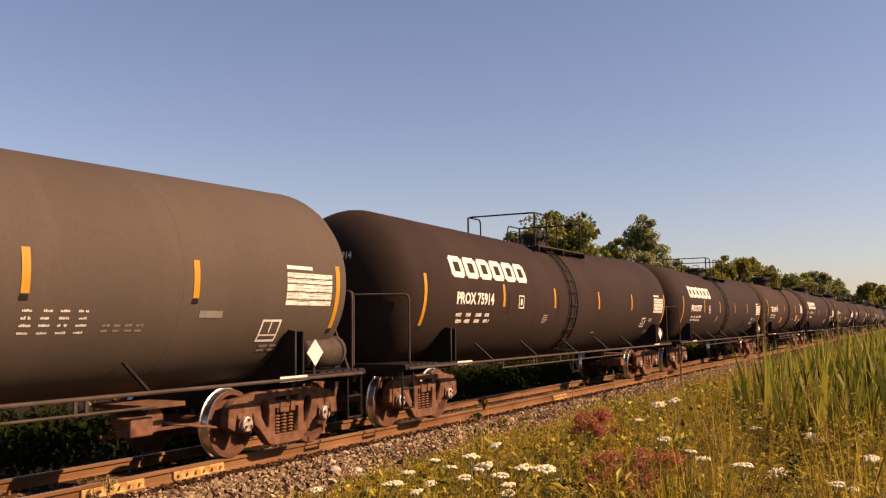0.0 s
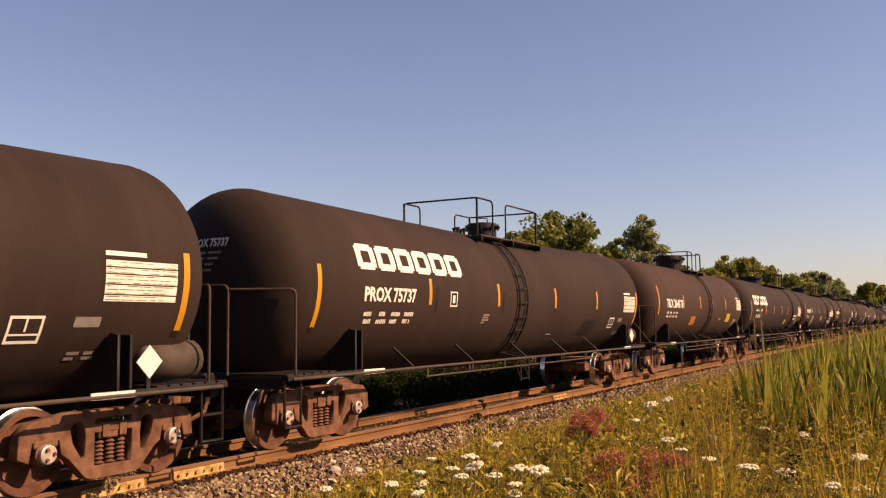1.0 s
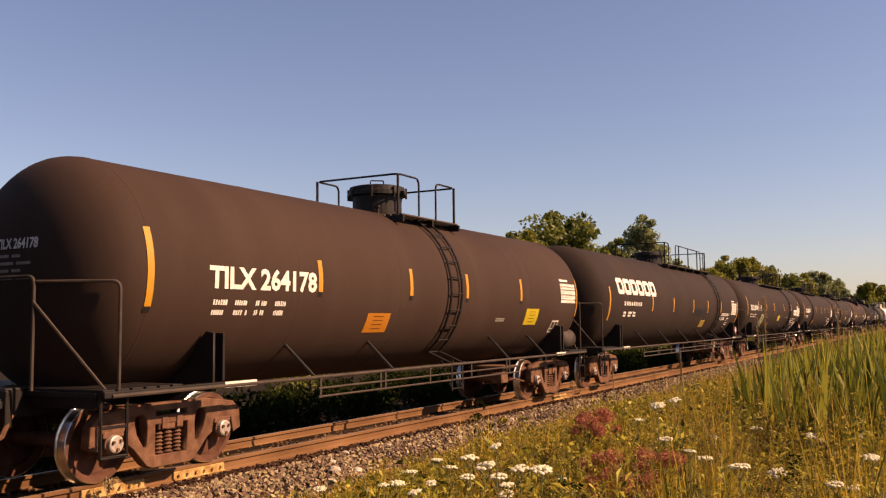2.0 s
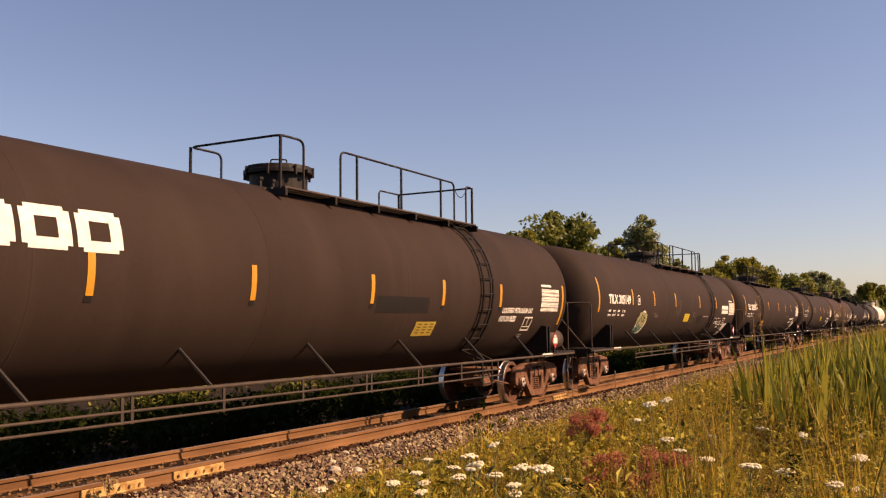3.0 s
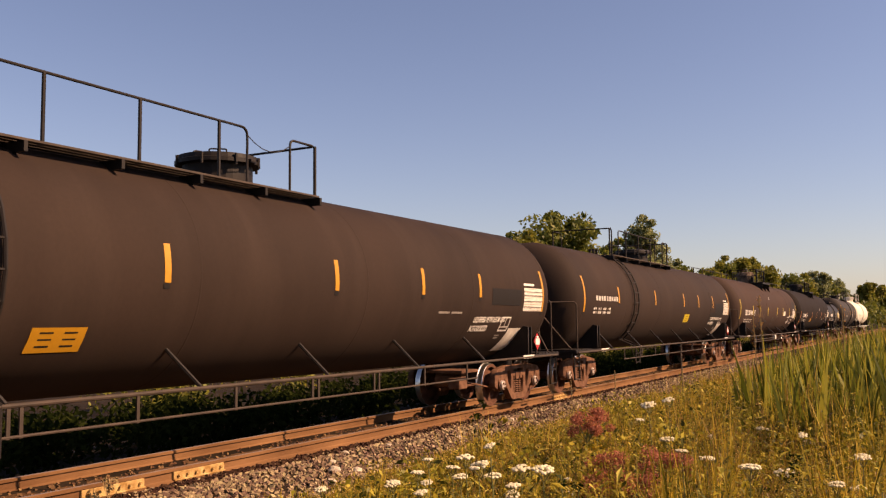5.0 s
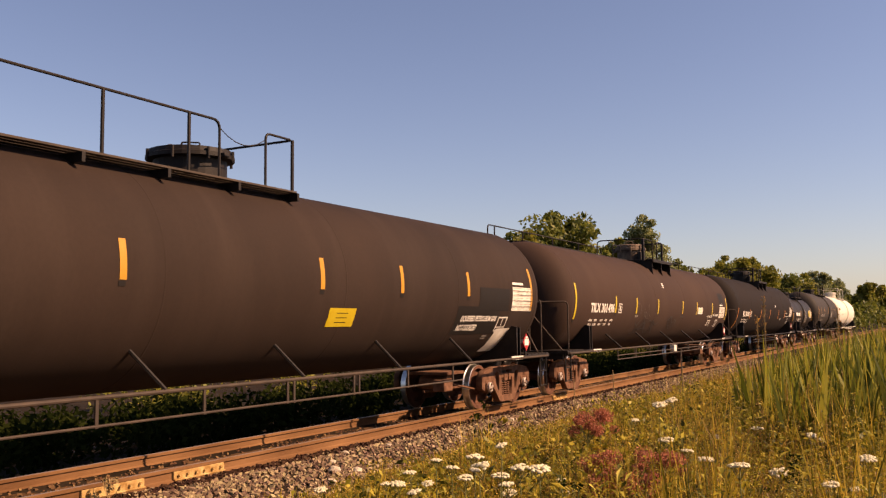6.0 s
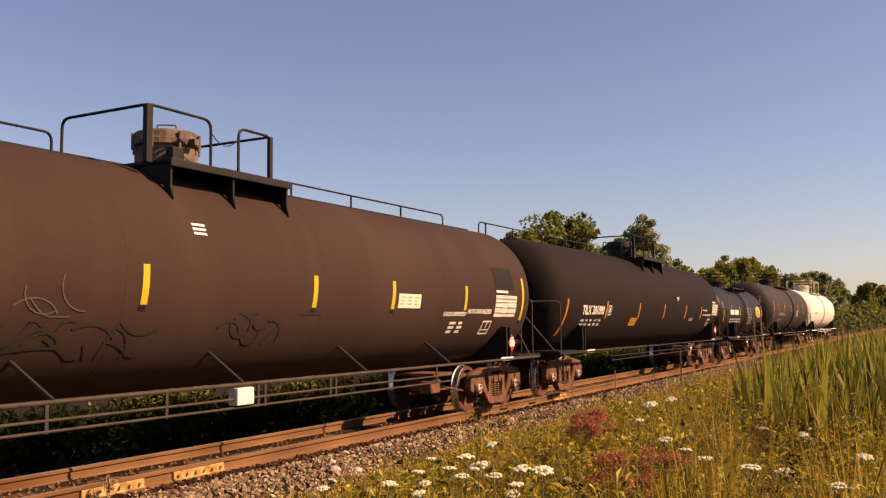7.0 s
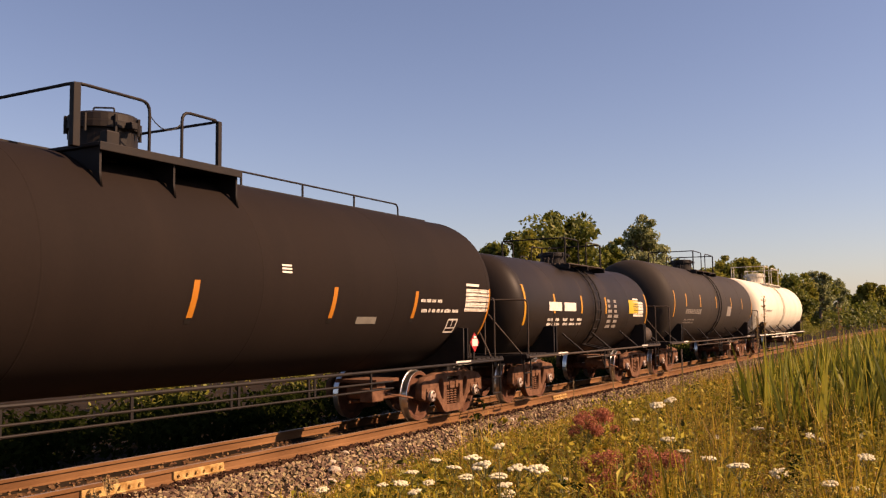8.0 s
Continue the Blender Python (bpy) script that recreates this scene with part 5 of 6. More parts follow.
def blades(name, spots, height, width, bend, mat, label, category, rng, seg=3):
    """Tapered bent blades, a strip of quads each, one sheet of stuff."""
    n = len(spots)
    spots = np.asarray(spots, float)
    h = height if np.ndim(height) else np.full(n, height)
    w = rng.uniform(0.6, 1.3, n) * width
    a = rng.uniform(0, 2 * np.pi, n)
    lean = rng.uniform(0.1, 1.0, n) * bend
    face = rng.uniform(0, 2 * np.pi, n)
    verts = np.zeros((n, seg * 2 + 1, 3))
    for k in range(seg + 1):
        f = k / seg
        cx = spots[:, 0] + np.cos(a) * lean * h * f ** 2
        cy = spots[:, 1] + np.sin(a) * lean * h * f ** 2
        cz = spots[:, 2] + h * f * (1 - 0.25 * lean * f)
        if k < seg:
            ww = w * (1 - f * 0.75) / 2
            verts[:, 2 * k] = np.stack([cx - np.cos(face) * ww, cy - np.sin(face) * ww, cz], -1)
            verts[:, 2 * k + 1] = np.stack([cx + np.cos(face) * ww, cy + np.sin(face) * ww, cz], -1)
        else:
            verts[:, 2 * seg] = np.stack([cx, cy, cz], -1)
    per = seg * 2 + 1
    faces = []
    for i in range(n):
        b = i * per
        for k in range(seg - 1):
            faces.append((b + 2 * k, b + 2 * k + 1, b + 2 * k + 3, b + 2 * k + 2))
        faces.append((b + 2 * seg - 2, b + 2 * seg - 1, b + 2 * seg))
    ob = put(name, mesh_of(name, verts.reshape(-1, 3), faces, mat))
    return tagged(ob, label, category, kind="stuff")


def verge_spots(rng, n, x0, x1, y0, y1, power=1.6, near=2.6):
    out = []
    while len(out) < n:
        x, y = rng.uniform(x0, x1), y0 + (y1 - y0) * rng.random() ** power
        if math.hypot(x - EYE[0], y - EYE[1]) < near or x > 10.6 - 0.03 * y:
            continue
        out.append((x, y, ground_height(x)))
    return out


rng = np.random.default_rng(11)


def sward(name, n, x0, x1, y0, y1, lo, hi, width, bend, mat, label, power=1.6, near=2.6, seg=3):
    sp = verge_spots(rng, n, x0, x1, y0, y1, power, near)
    hs = np.array([max(0.1, (verge_height(x, y) - z)) * min(1.05, 0.72 + 0.75 * noise.noise(Vector((x * 2.4, y * 1.1, 21)))) for x, y, z in sp]) * rng.uniform(lo, hi, n)
    blades(name, sp, hs, width, bend, mat, label, "grass", rng, seg)


sward("meadow_grass", 40000, 2.1, 9.6, 3.2, 60, 0.4, 1.0, 0.017, 0.42, meadow, "tangled green and straw-coloured meadow grass on the verge")
sward("golden_weeds", 9000, 2.0, 5.2, 6, 50, 0.5, 1.05, 0.014, 0.6, gold_weed, "low golden-yellow weeds beside the ballast")
sward("russet_grass", 7000, 3.5, 8.0, 13, 90, 0.6, 1.05, 0.01, 0.5, russet_grass, "russet seeding grass among the weeds")
sward("far_grass", 15000, 2.3, 9.5, 34, 150, 0.8, 1.5, 0.05, 0.4, russet_grass, "russet dry grass further down the line", 1.2)
sward("far_grass", 6000, 4.5, 9.5, 24, 90, 0.9, 1.5, 0.035, 0.35, meadow, "green and straw-coloured grass further down the line", 1.2)


def reed_spots(n):
    out = []
    while len(out) < n:
        cx, cy = rng.uniform(6.8, 9.4), rng.uniform(8.5, 26.0)
        if cx < 6.8 + max(0.0, 12.5 - cy) * 0.33 or noise.noise(Vector((cx * 1.1, cy * 0.55, 9))) < -0.12:
            continue
        for k in range(9):
            x, y = cx + rng.normal(0, 0.08), cy + rng.normal(0, 0.11)
            out.append((x, y, ground_height(x)))
    return out[:n]


sp = reed_spots(9000)
reed_h = np.array([(0.42 + 0.19 * (x - 5.6)) * (0.98 + 0.5 * noise.noise(Vector((x * 1.7, y * 0.8, 30)))) for x, y, z in sp])
blades("reeds", sp, rng.uniform(0.75, 1.75, len(sp)) * np.clip(reed_h, 0.4, 1.02), 0.07, 0.24, reed_leaf, "tall green reed blades standing in clumps", "reeds", rng, 4)


def leafy_stems(name, n, x0, x1, y0, y1, leaf, mat, label, lo=0.55, hi=1.0, rows=16, power=1.4, near=3.0):
    """Upright herbs: each a thin stem with narrow leaves set round its upper part, one sheet of stuff."""
    spots = np.array(verge_spots(rng, n, x0, x1, y0, y1, power, near))
    top = np.array([verge_height(x, y) - z for x, y, z in spots])
    h = np.maximum(0.14, top * rng.uniform(lo, hi, n))
    lean = rng.normal(0, 0.1, (n, 2)) * h[:, None]
    verts, faces = [], []
    f = np.linspace(0.42, 1.0, rows)
    turn = rng.uniform(0, 6.28, n)[:, None] + np.arange(rows) * 2.4
    base = np.stack([spots[:, 0, None] + lean[:, 0, None] * f ** 2, spots[:, 1, None] + lean[:, 1, None] * f ** 2, spots[:, 2, None] + h[:, None] * f], -1)
    size = leaf * rng.uniform(0.6, 1.3, (n, rows)) * (1.15 - 0.6 * f)
    out = np.stack([np.cos(turn), np.sin(turn), rng.uniform(0.1, 1.1, (n, rows))], -1)
    side = np.stack([-np.sin(turn), np.cos(turn), np.zeros_like(turn)], -1)
    mid = base + out * (size * 0.5)[..., None]
    tip = base + out * size[..., None] - np.array((0, 0, 1)) * (size * rng.uniform(0.1, 0.7, (n, rows)))[..., None]
    wide = side * (size * 0.17)[..., None]
    leaves = np.stack([base, mid + wide, tip, mid - wide], 2).reshape(-1, 3)
    faces += [(4 * k, 4 * k + 1, 4 * k + 2, 4 * k + 3) for k in range(n * rows)]
    b = len(leaves)
    foot, head = spots, np.stack([spots[:, 0] + lean[:, 0], spots[:, 1] + lean[:, 1], spots[:, 2] + h], -1)
    a = rng.uniform(0, 6.28, n)
    wide = np.stack([np.cos(a), np.sin(a), np.zeros(n)], -1) * 0.003
    stems = np.stack([foot - wide, foot + wide, head], 1).reshape(-1, 3)
    faces += [(b + 3 * k, b + 3 * k + 1, b + 3 * k + 2) for k in range(n)]
    ob = put(name, mesh_of(name, np.concatenate([leaves, stems]), faces, mat))
    return tagged(ob, label, "herbs", kind="stuff")


sward("tall_grass", 15000, 4.4, 9.6, 5.0, 18, 0.8, 1.4, 0.016, 0.26, meadow, "upright green and yellow grass blades above the herbs", 1.3, 3.4)
sward("tall_grass", 6000, 4.4, 8.6, 6, 24, 0.9, 1.4, 0.012, 0.3, russet_grass, "tall russet grass gone to seed", 1.2, 3.4)
leafy_stems("broad_herbs", 350, 5.0, 9.6, 3.4, 13, 0.14, herb_leaf, "coarse broad-leaved green herbs in the verge", 0.7, 1.1, 14)
leafy_stems("upright_herbs", 4800, 4.6, 9.7, 3.2, 16, 0.085, herb_leaf, "upright green herbs with narrow leaves along their stems")
leafy_stems("upright_herbs", 2600, 4.2, 9.6, 3.4, 15, 0.05, meadow, "fine-leaved yellowing herbs in the verge", 0.7, 1.05, 20)
leafy_stems("seeding_herbs", 2200, 4.4, 9.4, 3.8, 18, 0.03, russet_grass, "russet seeding herbs standing in the verge", 0.8, 1.12, 26)


def leaf_cloud(centres, radii, count, size, rng, flat=0.75):
    """Small pointed leaves filling clumps, as one set of verts and faces."""
    verts, faces = [], []
    per = max(1, count // len(centres))
    for c, r in zip(centres, radii):
        d = rng.normal(0, 1, (per, 3))
        d /= np.linalg.norm(d, axis=1)[:, None]
        p = np.array(c) + d * (r * rng.random(per) ** 0.4)[:, None] * (1, 1, flat)
        u = rng.normal(0, 1, (per, 3))
        u /= np.linalg.norm(u, axis=1)[:, None]
        w = np.cross(u, rng.normal(0, 1, (per, 3)))
        w /= np.linalg.norm(w, axis=1)[:, None]
        s = rng.uniform(0.6, 1.3, per)[:, None] * size
        quad = np.stack([p - u * s, p + w * s * 0.5, p + u * s, p - w * s * 0.5], 1)
        b = len(verts) * 0 + sum(len(v) for v in verts)
        verts.append(quad.reshape(-1, 3))
        faces += [(b + 4 * i, b + 4 * i + 1, b + 4 * i + 2, b + 4 * i + 3) for i in range(per)]
    return np.concatenate(verts), faces


def herb_patch(name, n, x0, x1, y0, y1, mat, label):
    """Leafy herbs between the reeds: loose heaps of small pointed leaves."""
    centres, radii = [], []
    while len(centres) < n:
        x, y = rng.uniform(x0, x1), rng.uniform(y0, y1)
        if noise.noise(Vector((x * 0.8, y * 0.4, 5))) < -0.12:
            continue
        h = max(0.2, verge_height(x, y) - ground_height(x)) * rng.uniform(0.35, 0.85)
        centres.append((x, y, ground_height(x) + h))
        radii.append(rng.uniform(0.1, 0.26))
    v, f = leaf_cloud(centres, radii, n * 40, 0.03, rng, 1.3)
    return tagged(put(name, mesh_of(name, v, f, mat)), label, "herbs", kind="stuff")


herb_patch("leafy_herbs", 900, 4.4, 9.0, 5.2, 17, herb_leaf, "bright green leafy herbs growing among the reeds")


def add_tree(x, y, height, spread, mat, label, seed, leaves=5200, leaf=0.2, base=-1.1):
    """Tapered trunk, forked limbs and a ragged crown of leaf clumps."""
    g = np.random.default_rng(seed)
    tree = tagged(new("tree"), label, "tree", "trees behind the track")
    tree.matrix_basis = pose(x, y, base)
    bm = bmesh.new()
    add_rod(bm, (0, 0, 0), (0.1, 0, height * 0.45), height * 0.026, 9, height * 0.016)
    centres, radii = [], []
    for k in range(30):
        a = g.uniform(0, 6.3)
        up = height * (0.16 + 0.76 * g.random() ** 0.8)
        wide = spread * math.sqrt(max(0.04, 1 - ((up / height - 0.5) / 0.5) ** 2)) * g.uniform(0.3, 0.92)
        tip = (math.cos(a) * wide, math.sin(a) * wide, up)
        add_rod(bm, (0.05, 0, min(up * 0.8, height * g.uniform(0.2, 0.42))), tip, height * 0.008, 6, height * 0.002)
        centres.append(tip)
        radii.append(spread * g.uniform(0.26, 0.42))
        centres.append(tuple(np.array(tip) + g.normal(0, spread * 0.2, 3)))
        radii.append(spread * g.uniform(0.12, 0.26))
    for k in range(10):
        centres.append((g.normal(0, spread * 0.25), g.normal(0, spread * 0.25), height * g.uniform(0.3, 0.85)))
        radii.append(spread * g.uniform(0.35, 0.5))
    add_rod(bm, (0.1, 0, height * 0.4), (0, 0, height * 0.92), height * 0.012, 6, height * 0.003)
    put("trunk", from_bm("trunk", bm, bark), tree)
    v, f = leaf_cloud(centres, radii, leaves, leaf, g)
    put("crown", mesh_of("crown", v, f, mat), tree)
    return tree


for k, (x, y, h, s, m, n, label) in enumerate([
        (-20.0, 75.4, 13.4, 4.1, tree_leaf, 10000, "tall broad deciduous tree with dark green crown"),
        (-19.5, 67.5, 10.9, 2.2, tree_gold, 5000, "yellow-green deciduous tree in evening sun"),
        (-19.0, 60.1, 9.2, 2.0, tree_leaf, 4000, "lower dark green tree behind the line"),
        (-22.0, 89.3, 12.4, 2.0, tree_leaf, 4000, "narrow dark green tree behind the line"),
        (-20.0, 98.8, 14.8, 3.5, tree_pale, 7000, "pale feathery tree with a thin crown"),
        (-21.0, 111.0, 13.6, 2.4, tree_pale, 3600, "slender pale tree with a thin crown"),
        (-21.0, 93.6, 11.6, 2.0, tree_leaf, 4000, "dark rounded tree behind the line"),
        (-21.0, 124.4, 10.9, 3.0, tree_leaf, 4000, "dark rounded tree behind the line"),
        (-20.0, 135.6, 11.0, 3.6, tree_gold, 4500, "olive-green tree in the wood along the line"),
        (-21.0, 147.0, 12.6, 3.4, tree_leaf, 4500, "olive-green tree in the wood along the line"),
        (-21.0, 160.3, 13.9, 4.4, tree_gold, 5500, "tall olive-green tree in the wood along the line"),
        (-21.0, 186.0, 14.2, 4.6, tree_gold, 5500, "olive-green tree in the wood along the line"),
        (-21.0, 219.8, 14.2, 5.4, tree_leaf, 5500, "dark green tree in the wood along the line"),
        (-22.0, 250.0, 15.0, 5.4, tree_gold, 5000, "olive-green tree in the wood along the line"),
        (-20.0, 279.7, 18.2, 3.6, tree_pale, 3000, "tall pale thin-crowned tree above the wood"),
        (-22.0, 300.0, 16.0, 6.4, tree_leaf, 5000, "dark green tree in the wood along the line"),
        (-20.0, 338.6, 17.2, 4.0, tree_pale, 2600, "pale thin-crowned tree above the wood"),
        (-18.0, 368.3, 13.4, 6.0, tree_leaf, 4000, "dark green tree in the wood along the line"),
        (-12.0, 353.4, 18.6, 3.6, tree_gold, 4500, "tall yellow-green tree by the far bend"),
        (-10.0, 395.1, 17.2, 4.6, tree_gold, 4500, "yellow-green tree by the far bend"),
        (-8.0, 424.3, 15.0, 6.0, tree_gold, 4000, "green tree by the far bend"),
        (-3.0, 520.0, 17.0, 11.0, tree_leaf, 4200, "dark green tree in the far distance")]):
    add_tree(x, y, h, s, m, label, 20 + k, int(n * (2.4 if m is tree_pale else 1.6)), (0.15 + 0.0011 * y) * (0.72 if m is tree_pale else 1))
for k in range(16):
    add_tree(-34 - (k % 4) * 4, 60 + k * 25, 7.6 + (k % 3) * 1.0 + k * 0.25, 6.5, tree_leaf, "dark tree in the wood behind", 70 + k, 3600, 0.42)

far_c, far_r = [], []
for k in range(70):
    far_c.append((-2 - rng.random() * 30 - k * 0.1, 260 + k * 7, rng.uniform(0.5, 5.5)))
    far_r.append(rng.uniform(3, 6))
v, f = leaf_cloud(far_c, far_r, 14000, 0.6, rng)
tagged(put("far_wood", mesh_of("far_wood", v, f, tree_leaf)), "dark green undergrowth of the far wood", "wood", kind="stuff")

# Undergrowth past the track: the train's shade is painted in as near-black leaves.
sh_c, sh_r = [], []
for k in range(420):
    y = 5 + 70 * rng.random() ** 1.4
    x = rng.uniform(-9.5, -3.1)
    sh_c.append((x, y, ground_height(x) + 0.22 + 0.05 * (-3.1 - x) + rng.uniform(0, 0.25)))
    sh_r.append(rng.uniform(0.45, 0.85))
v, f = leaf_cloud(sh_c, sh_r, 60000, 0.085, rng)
tagged(put("undergrowth", mesh_of("undergrowth", v, f, dark_and_shaded_leaf)), "dark green undergrowth beyond the track, shade put into its leaf colour", "bushes", kind="stuff")
sh_c, sh_r = [], []
for k in range(170):
    y = 8 + 190 * rng.random() ** 1.3
    if y < 50 and noise.noise(Vector((y * 0.22, 0.0, 4.0))) < 0.05:
        continue
    sh_c.append((rng.uniform(-17, -9.2), y, rng.uniform(-0.5, 0.9)))
    sh_r.append(rng.uniform(0.7, 1.5))
v, f = leaf_cloud(sh_c, sh_r, 42000, 0.1, rng)
tagged(put("thicket", mesh_of("thicket", v, f, tree_gold)), "yellow-green sunlit thicket beyond the track", "bushes", kind="stuff")

hb_c, hb_r = [], []
for x, y, z in verge_spots(rng, 1300, 2.4, 7.8, 3.6, 34, 1.7, 3.4):
    h = verge_height(x, y) - z
    hb_c.append((x, y, z + max(0.08, h * rng.uniform(0.35, 0.92))))
    hb_r.append(rng.uniform(0.06, 0.16))
v, f = leaf_cloud(hb_c[:900], hb_r[:900], 80000, 0.0135, rng)
tagged(put("herbs", mesh_of("herbs", v, f, meadow)), "leafy green herbs growing through the grass", "weeds", kind="stuff")
v, f = leaf_cloud(hb_c[900:], hb_r[900:], 24000, 0.011, rng)
tagged(put("golden_herbs", mesh_of("golden_herbs", v, f, gold_weed)), "small yellow-flowered herbs in the grass", "weeds", kind="stuff")
sp = [(rng.uniform(3, 17), rng.uniform(-9, 3.4), 0) for k in range(9000)]
sp = [(x, y, ground_height(x)) for x, y, z in sp if math.hypot(x - EYE[0], y) > 1.3]
blades("meadow_grass", sp, rng.uniform(0.25, 0.6, len(sp)), 0.014, 0.6, meadow, "green and straw-coloured grass where the path comes in", "grass", rng, 3)

swaying = []


def umbel_mesh(seed):
    """A flat white flower head of many small florets on rays."""
    g = random.Random(seed)
    bm = bmesh.new()
    for k in range(44):
        a, r = g.uniform(0, 6.3), 0.046 * math.sqrt(g.random())
        z = 0.018 - r * r * 4 + g.uniform(-0.004, 0.004)
        bmesh.ops.create_icosphere(bm, subdivisions=1, radius=g.uniform(0.009, 0.014), matrix=Matrix.Translation((r * math.cos(a), r * math.sin(a), z)) @ Matrix.Diagonal((1, 1, 0.6, 1)))
    return from_bm("umbel", bm, petal_white)


def ray_mesh():
    bm = bmesh.new()
    for k in range(9):
        a = k * 0.7
        add_rod(bm, (0, 0, -0.06), (0.04 * math.cos(a), 0.04 * math.sin(a), 0.008), 0.0018, 4)
    return from_bm("flower_stalk", bm, stem_green)


umbels = [umbel_mesh(k) for k in range(4)]
rays_me = ray_mesh()


def add_lace(top, size, tilt, seed):
    x, y, z = top
    ground = ground_height(x)
    plant = tagged(new("wild_carrot"), "white-flowered wild carrot on a thin green stem", "wildflower", "wild carrots on the verge")
    plant.matrix_basis = pose(x, y, ground)
    h = z - ground
    bm = bmesh.new()
    add_pipe(bm, [(0.02, 0.03, 0), (0.012, 0.0, h * 0.5), (0, 0, h - 0.055)], 0.0035, 5)
    for k in range(4):
        zz = h * (0.25 + 0.15 * k)
        a = seed * 1.3 + k * 2.2
        add_rod(bm, (0.01, 0.0, zz), (0.1 * math.cos(a), 0.1 * math.sin(a), zz + 0.07), 0.002, 4)
    put("stem", from_bm("stem", bm, stem_green), plant)
    head = put("umbel", umbels[seed % 4], plant, pose(0, 0, h, tilt, 0, (seed * 47) % 60 - 30) @ Matrix.Scale(size, 4))
    put("flower_stalk", rays_me, head)
    swaying.append((plant, (x, y, ground), 1.6, seed))


g = random.Random(21)
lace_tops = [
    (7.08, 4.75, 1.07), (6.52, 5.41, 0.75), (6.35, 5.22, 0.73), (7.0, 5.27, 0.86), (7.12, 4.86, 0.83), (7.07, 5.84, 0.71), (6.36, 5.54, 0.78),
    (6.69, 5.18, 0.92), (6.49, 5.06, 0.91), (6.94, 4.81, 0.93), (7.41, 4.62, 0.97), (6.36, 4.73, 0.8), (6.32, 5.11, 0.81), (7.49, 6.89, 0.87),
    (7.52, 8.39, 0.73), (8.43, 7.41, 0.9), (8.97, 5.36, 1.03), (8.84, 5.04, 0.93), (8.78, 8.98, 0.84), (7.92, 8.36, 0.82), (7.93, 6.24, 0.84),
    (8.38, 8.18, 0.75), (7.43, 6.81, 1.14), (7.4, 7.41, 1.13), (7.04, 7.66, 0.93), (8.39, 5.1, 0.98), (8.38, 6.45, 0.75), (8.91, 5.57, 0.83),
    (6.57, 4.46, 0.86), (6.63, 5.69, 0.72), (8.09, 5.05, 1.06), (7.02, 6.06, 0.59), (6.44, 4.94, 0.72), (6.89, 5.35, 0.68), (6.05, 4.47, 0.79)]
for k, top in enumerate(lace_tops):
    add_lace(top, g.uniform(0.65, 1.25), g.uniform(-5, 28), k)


def add_plume(top, width, seed):
    """A tall weed with reddish feathery flower heads."""
    x, y, z = top
    ground = ground_height(x)
    q = np.random.default_rng(seed)
    plant = tagged(new("red_weed"), "tall weed with feathery dusty-red flower heads", "wildflower", "red-flowered weeds")
    plant.matrix_basis = pose(x, y, ground)
    h = z - ground
    bm = bmesh.new()
    add_rod(bm, (0, 0, 0), (0, 0, h * 0.9), 0.006, 6, 0.004)
    cs, rs = [], []
    for k in range(12):
        a, r = q.uniform(0, 6.3), width * math.sqrt(q.random()) * 0.5
        tip = (r * math.cos(a), r * math.sin(a), h + q.uniform(-0.07, 0.05) - r * 0.25)
        add_rod(bm, (0, 0, h * 0.8), tip, 0.0025, 4)
        cs.append(tip)
        rs.append(q.uniform(0.04, 0.075))
    put("stem", from_bm("stem", bm, stem_green), plant)
    v, f = leaf_cloud(cs, rs, 2200, 0.01, q)
    put("flower_head", mesh_of("flower_head", v, f, plume_red), plant)
    v, f = leaf_cloud([(0, 0, h * 0.45), (0, 0, h * 0.65)], [0.14, 0.1], 60, 0.05, q)
    put("leaves", mesh_of("leaves", v, f, meadow), plant)
    swaying.append((plant, (x, y, ground), 1.4, seed))


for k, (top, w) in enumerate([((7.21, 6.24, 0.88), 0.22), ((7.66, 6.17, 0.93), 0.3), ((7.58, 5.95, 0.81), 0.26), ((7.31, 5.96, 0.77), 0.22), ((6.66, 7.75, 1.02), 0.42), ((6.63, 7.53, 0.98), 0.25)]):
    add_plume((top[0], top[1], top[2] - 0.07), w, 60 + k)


def add_weed(top, mat, label, seed, spread=0.16, count=160, leaf=0.035):
    top = Vector(top)
    ground = ground_height(top.x)
    q = np.random.default_rng(seed)
    plant = tagged(new("weed"), label, "weed", "weeds on the verge")
    plant.matrix_basis = pose(top.x, top.y, ground)
    h = top.z - ground
    bm = bmesh.new()
    cs, rs = [], []
    for k in range(5):
        tip = (q.normal(0, spread * 0.6), q.normal(0, spread * 0.6), h * q.uniform(0.7, 1.0))
        add_rod(bm, (0, 0, 0), tip, 0.004, 5, 0.002)
        for j in range(3):
            f = 0.4 + 0.3 * j
            cs.append(tuple(c * f for c in tip))
            rs.append(spread * q.uniform(0.3, 0.55))
    put("stem", from_bm("stem", bm, stem_green), plant)
    v, f = leaf_cloud(cs, rs, count, leaf, q)
    put("leaves", mesh_of("leaves", v, f, mat), plant)


add_weed((4.71, 9.42, 0.88), dark_and_shaded_leaf, "dark leafy weed standing at the ballast's edge", 5)
add_weed((7.38, 5.03, 0.9), dark_and_shaded_leaf, "dark-leaved weed among the flowers", 6, 0.08, 110, 0.018)
add_weed((8.48, 6.14, 0.94), dark_and_shaded_leaf, "dark-leaved weed in the grass", 7, 0.14, 200, 0.02)
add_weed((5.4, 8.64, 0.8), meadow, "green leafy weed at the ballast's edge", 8)
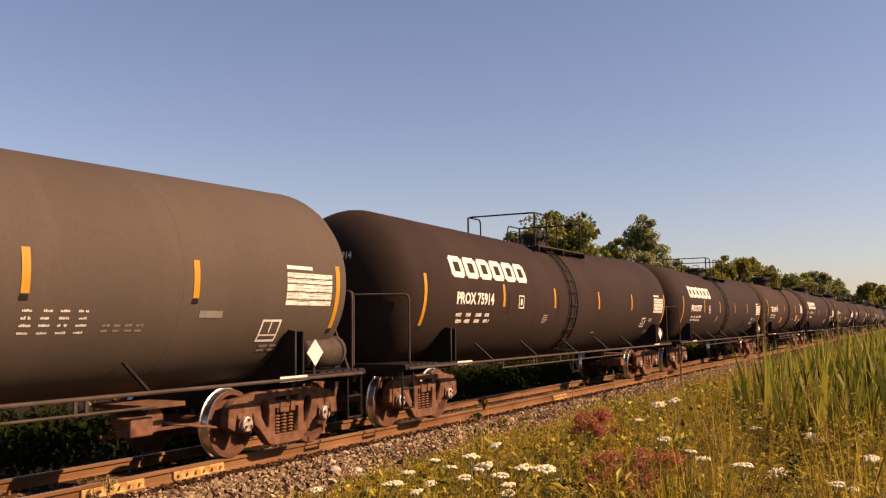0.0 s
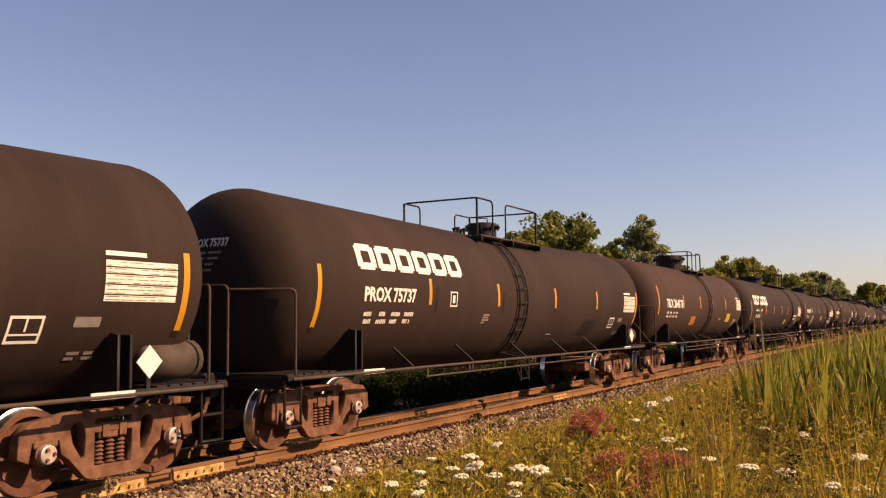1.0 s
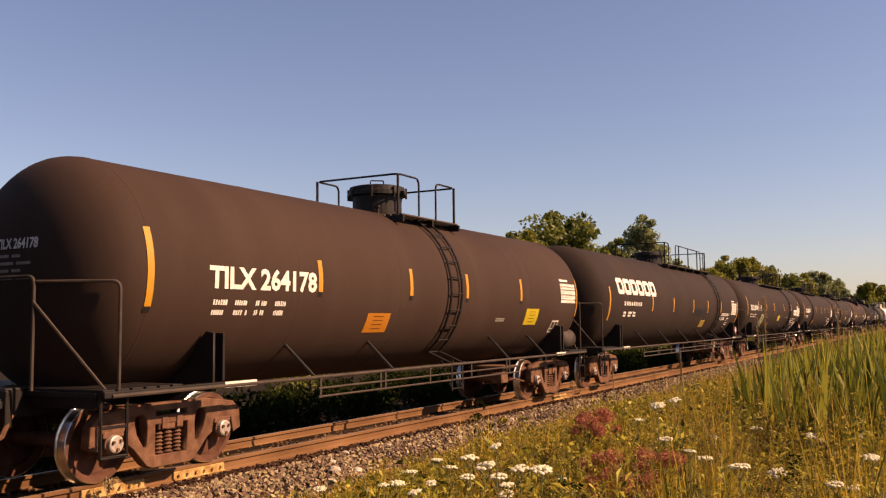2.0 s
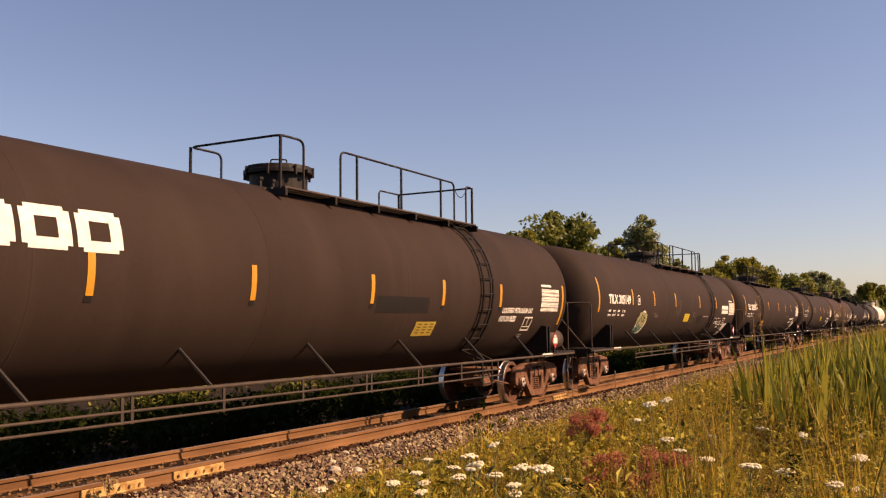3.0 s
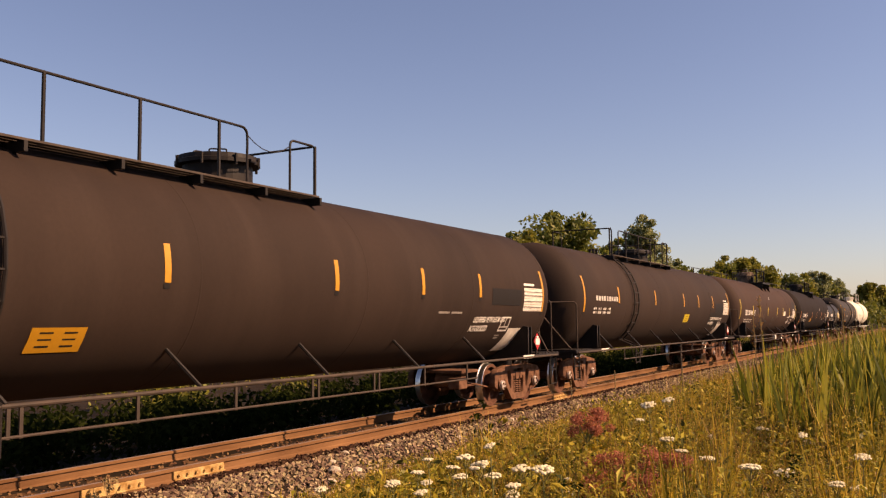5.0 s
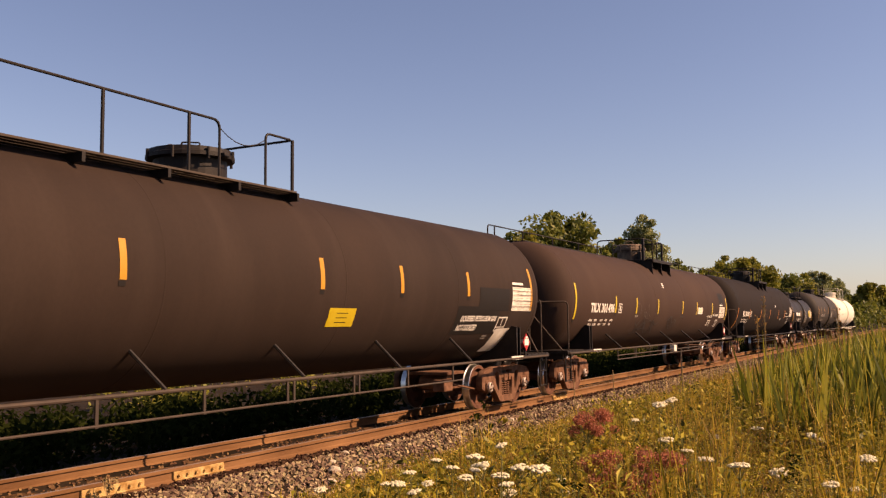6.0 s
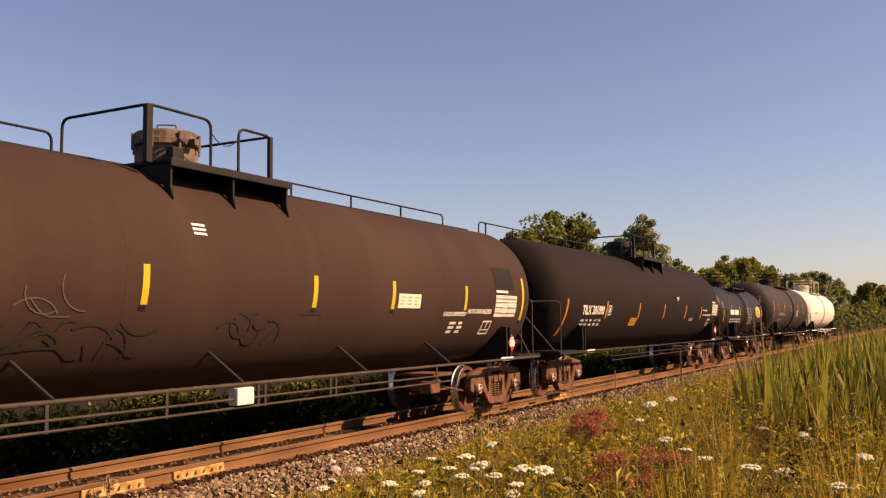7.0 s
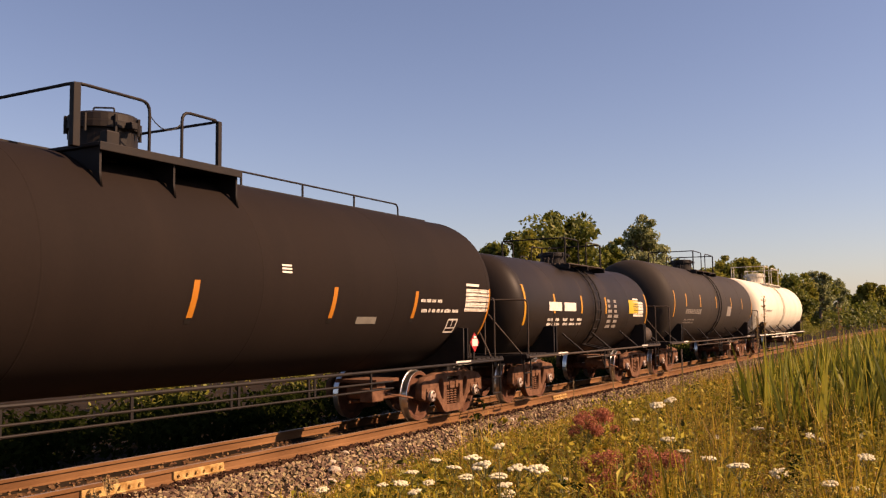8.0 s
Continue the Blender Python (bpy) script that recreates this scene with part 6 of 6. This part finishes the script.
for k in range(18):
    x, y = 3.0 + 0.16 * k + g.uniform(-0.3, 0.3), 8.2 + g.uniform(-1.6, 2.4)
    add_weed((x, y, verge_height(x, y) + 0.02), gold_weed, "low yellow-flowered weed by the ballast", 90 + k, 0.16, 260, 0.018)


def add_stalk(top, mat, label, r=0.008, seeds=0):
    top = Vector(top)
    ground = ground_height(top.x)
    stalk = tagged(new("dry_stalk"), label, "weed", "dry stalks on the verge")
    stalk.matrix_basis = pose(top.x, top.y, ground)
    h = top.z - ground
    bm = bmesh.new()
    add_pipe(bm, [(0.04, 0, 0), (0.01, 0.01, h * 0.6), (0, 0, h)], r, 5)
    put("stem", from_bm("stem", bm, mat), stalk)
    if seeds:
        q = np.random.default_rng(int(top.y * 10))
        v, f = leaf_cloud([(0, 0, h * (0.75 + 0.06 * k)) for k in range(5)], [0.05] * 5, seeds, 0.014, q, 1.4)
        put("seed_head", mesh_of("seed_head", v, f, russet_grass), stalk)
    swaying.append((stalk, (top.x, top.y, ground), 0.9, int(top.y * 7) % 17))


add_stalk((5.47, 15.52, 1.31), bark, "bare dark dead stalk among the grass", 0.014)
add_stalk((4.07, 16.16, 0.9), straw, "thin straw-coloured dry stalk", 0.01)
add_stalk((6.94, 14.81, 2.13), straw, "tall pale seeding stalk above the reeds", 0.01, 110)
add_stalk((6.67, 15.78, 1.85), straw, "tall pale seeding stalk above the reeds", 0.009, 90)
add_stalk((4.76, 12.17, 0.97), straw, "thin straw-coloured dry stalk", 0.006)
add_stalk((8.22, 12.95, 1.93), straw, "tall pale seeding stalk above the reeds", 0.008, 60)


def add_stone(x, y, s, seed):
    q = random.Random(seed)
    bm = bmesh.new()
    bmesh.ops.create_icosphere(bm, subdivisions=2, radius=s)
    for v in bm.verts:
        v.co *= 1 + 0.35 * noise.noise(v.co * (1.2 / s) + Vector((seed, 0, 0)))
        v.co.z *= 0.65
    tagged(put("stone", from_bm("stone", bm, pale_stone), None, pose(x, y, ground_height(x) + s * 0.4, 0, 0, q.uniform(0, 360))), "pale broken stone lying on the ballast", "stone", "pale stones on the ballast")


for k, (x, y, s) in enumerate([(1.75, 10.6, 0.09), (1.9, 10.95, 0.08), (1.5, 10.9, 0.06), (1.25, 11.6, 0.06), (1.1, 9.9, 0.05), (2.0, 10.2, 0.07), (1.35, 12.7, 0.05), (1.7, 14.5, 0.06), (1.5, 17.2, 0.06)]):
    add_stone(x, y, s, k)

q = np.random.default_rng(3)
dead = tagged(new("dead_weed"), "bleached dead weed leaning on the rail", "weed")
dead.matrix_basis = pose(1.0, 7.3, ground_height(1.0))
bm = bmesh.new()
for k in range(6):
    add_rod(bm, (0, 0, 0), (q.normal(0, 0.05), q.normal(0, 0.06), q.uniform(0.12, 0.3)), 0.004, 4)
put("stem", from_bm("stem", bm, straw), dead)
v, f = leaf_cloud([(0, 0, 0.18), (0.03, 0.05, 0.25), (0, -0.05, 0.26)], [0.06, 0.05, 0.05], 70, 0.025, q)
put("leaves", mesh_of("leaves", v, f, straw), dead)


def motions():
    """The train rolls by at an even speed on turning wheels, and the flowers sway in its draught."""
    for car, t in cars:
        walk(car, [(s, pose(0, t.front - SPEED * s, 0)) for s in (0.0, 4.0, 8.0)])
    spin = math.degrees(SPEED / TREAD)
    for ws, y, first in rolling:
        walk(ws, [(k / FPS, pose(0, y, AXLE_Z, first + spin * k / FPS)) for k in range(8 * FPS + 1)])
    for plant, (x, y, z), amount, seed in swaying:
        rows = []
        for k in range(33):
            s = k * 0.25
            rows.append((s, pose(x, y, z, amount * math.sin(4.1 * s + seed * 1.7), amount * 1.2 * math.sin(3.3 * s + seed * 0.9), 0)))
        walk(plant, rows)


motions()
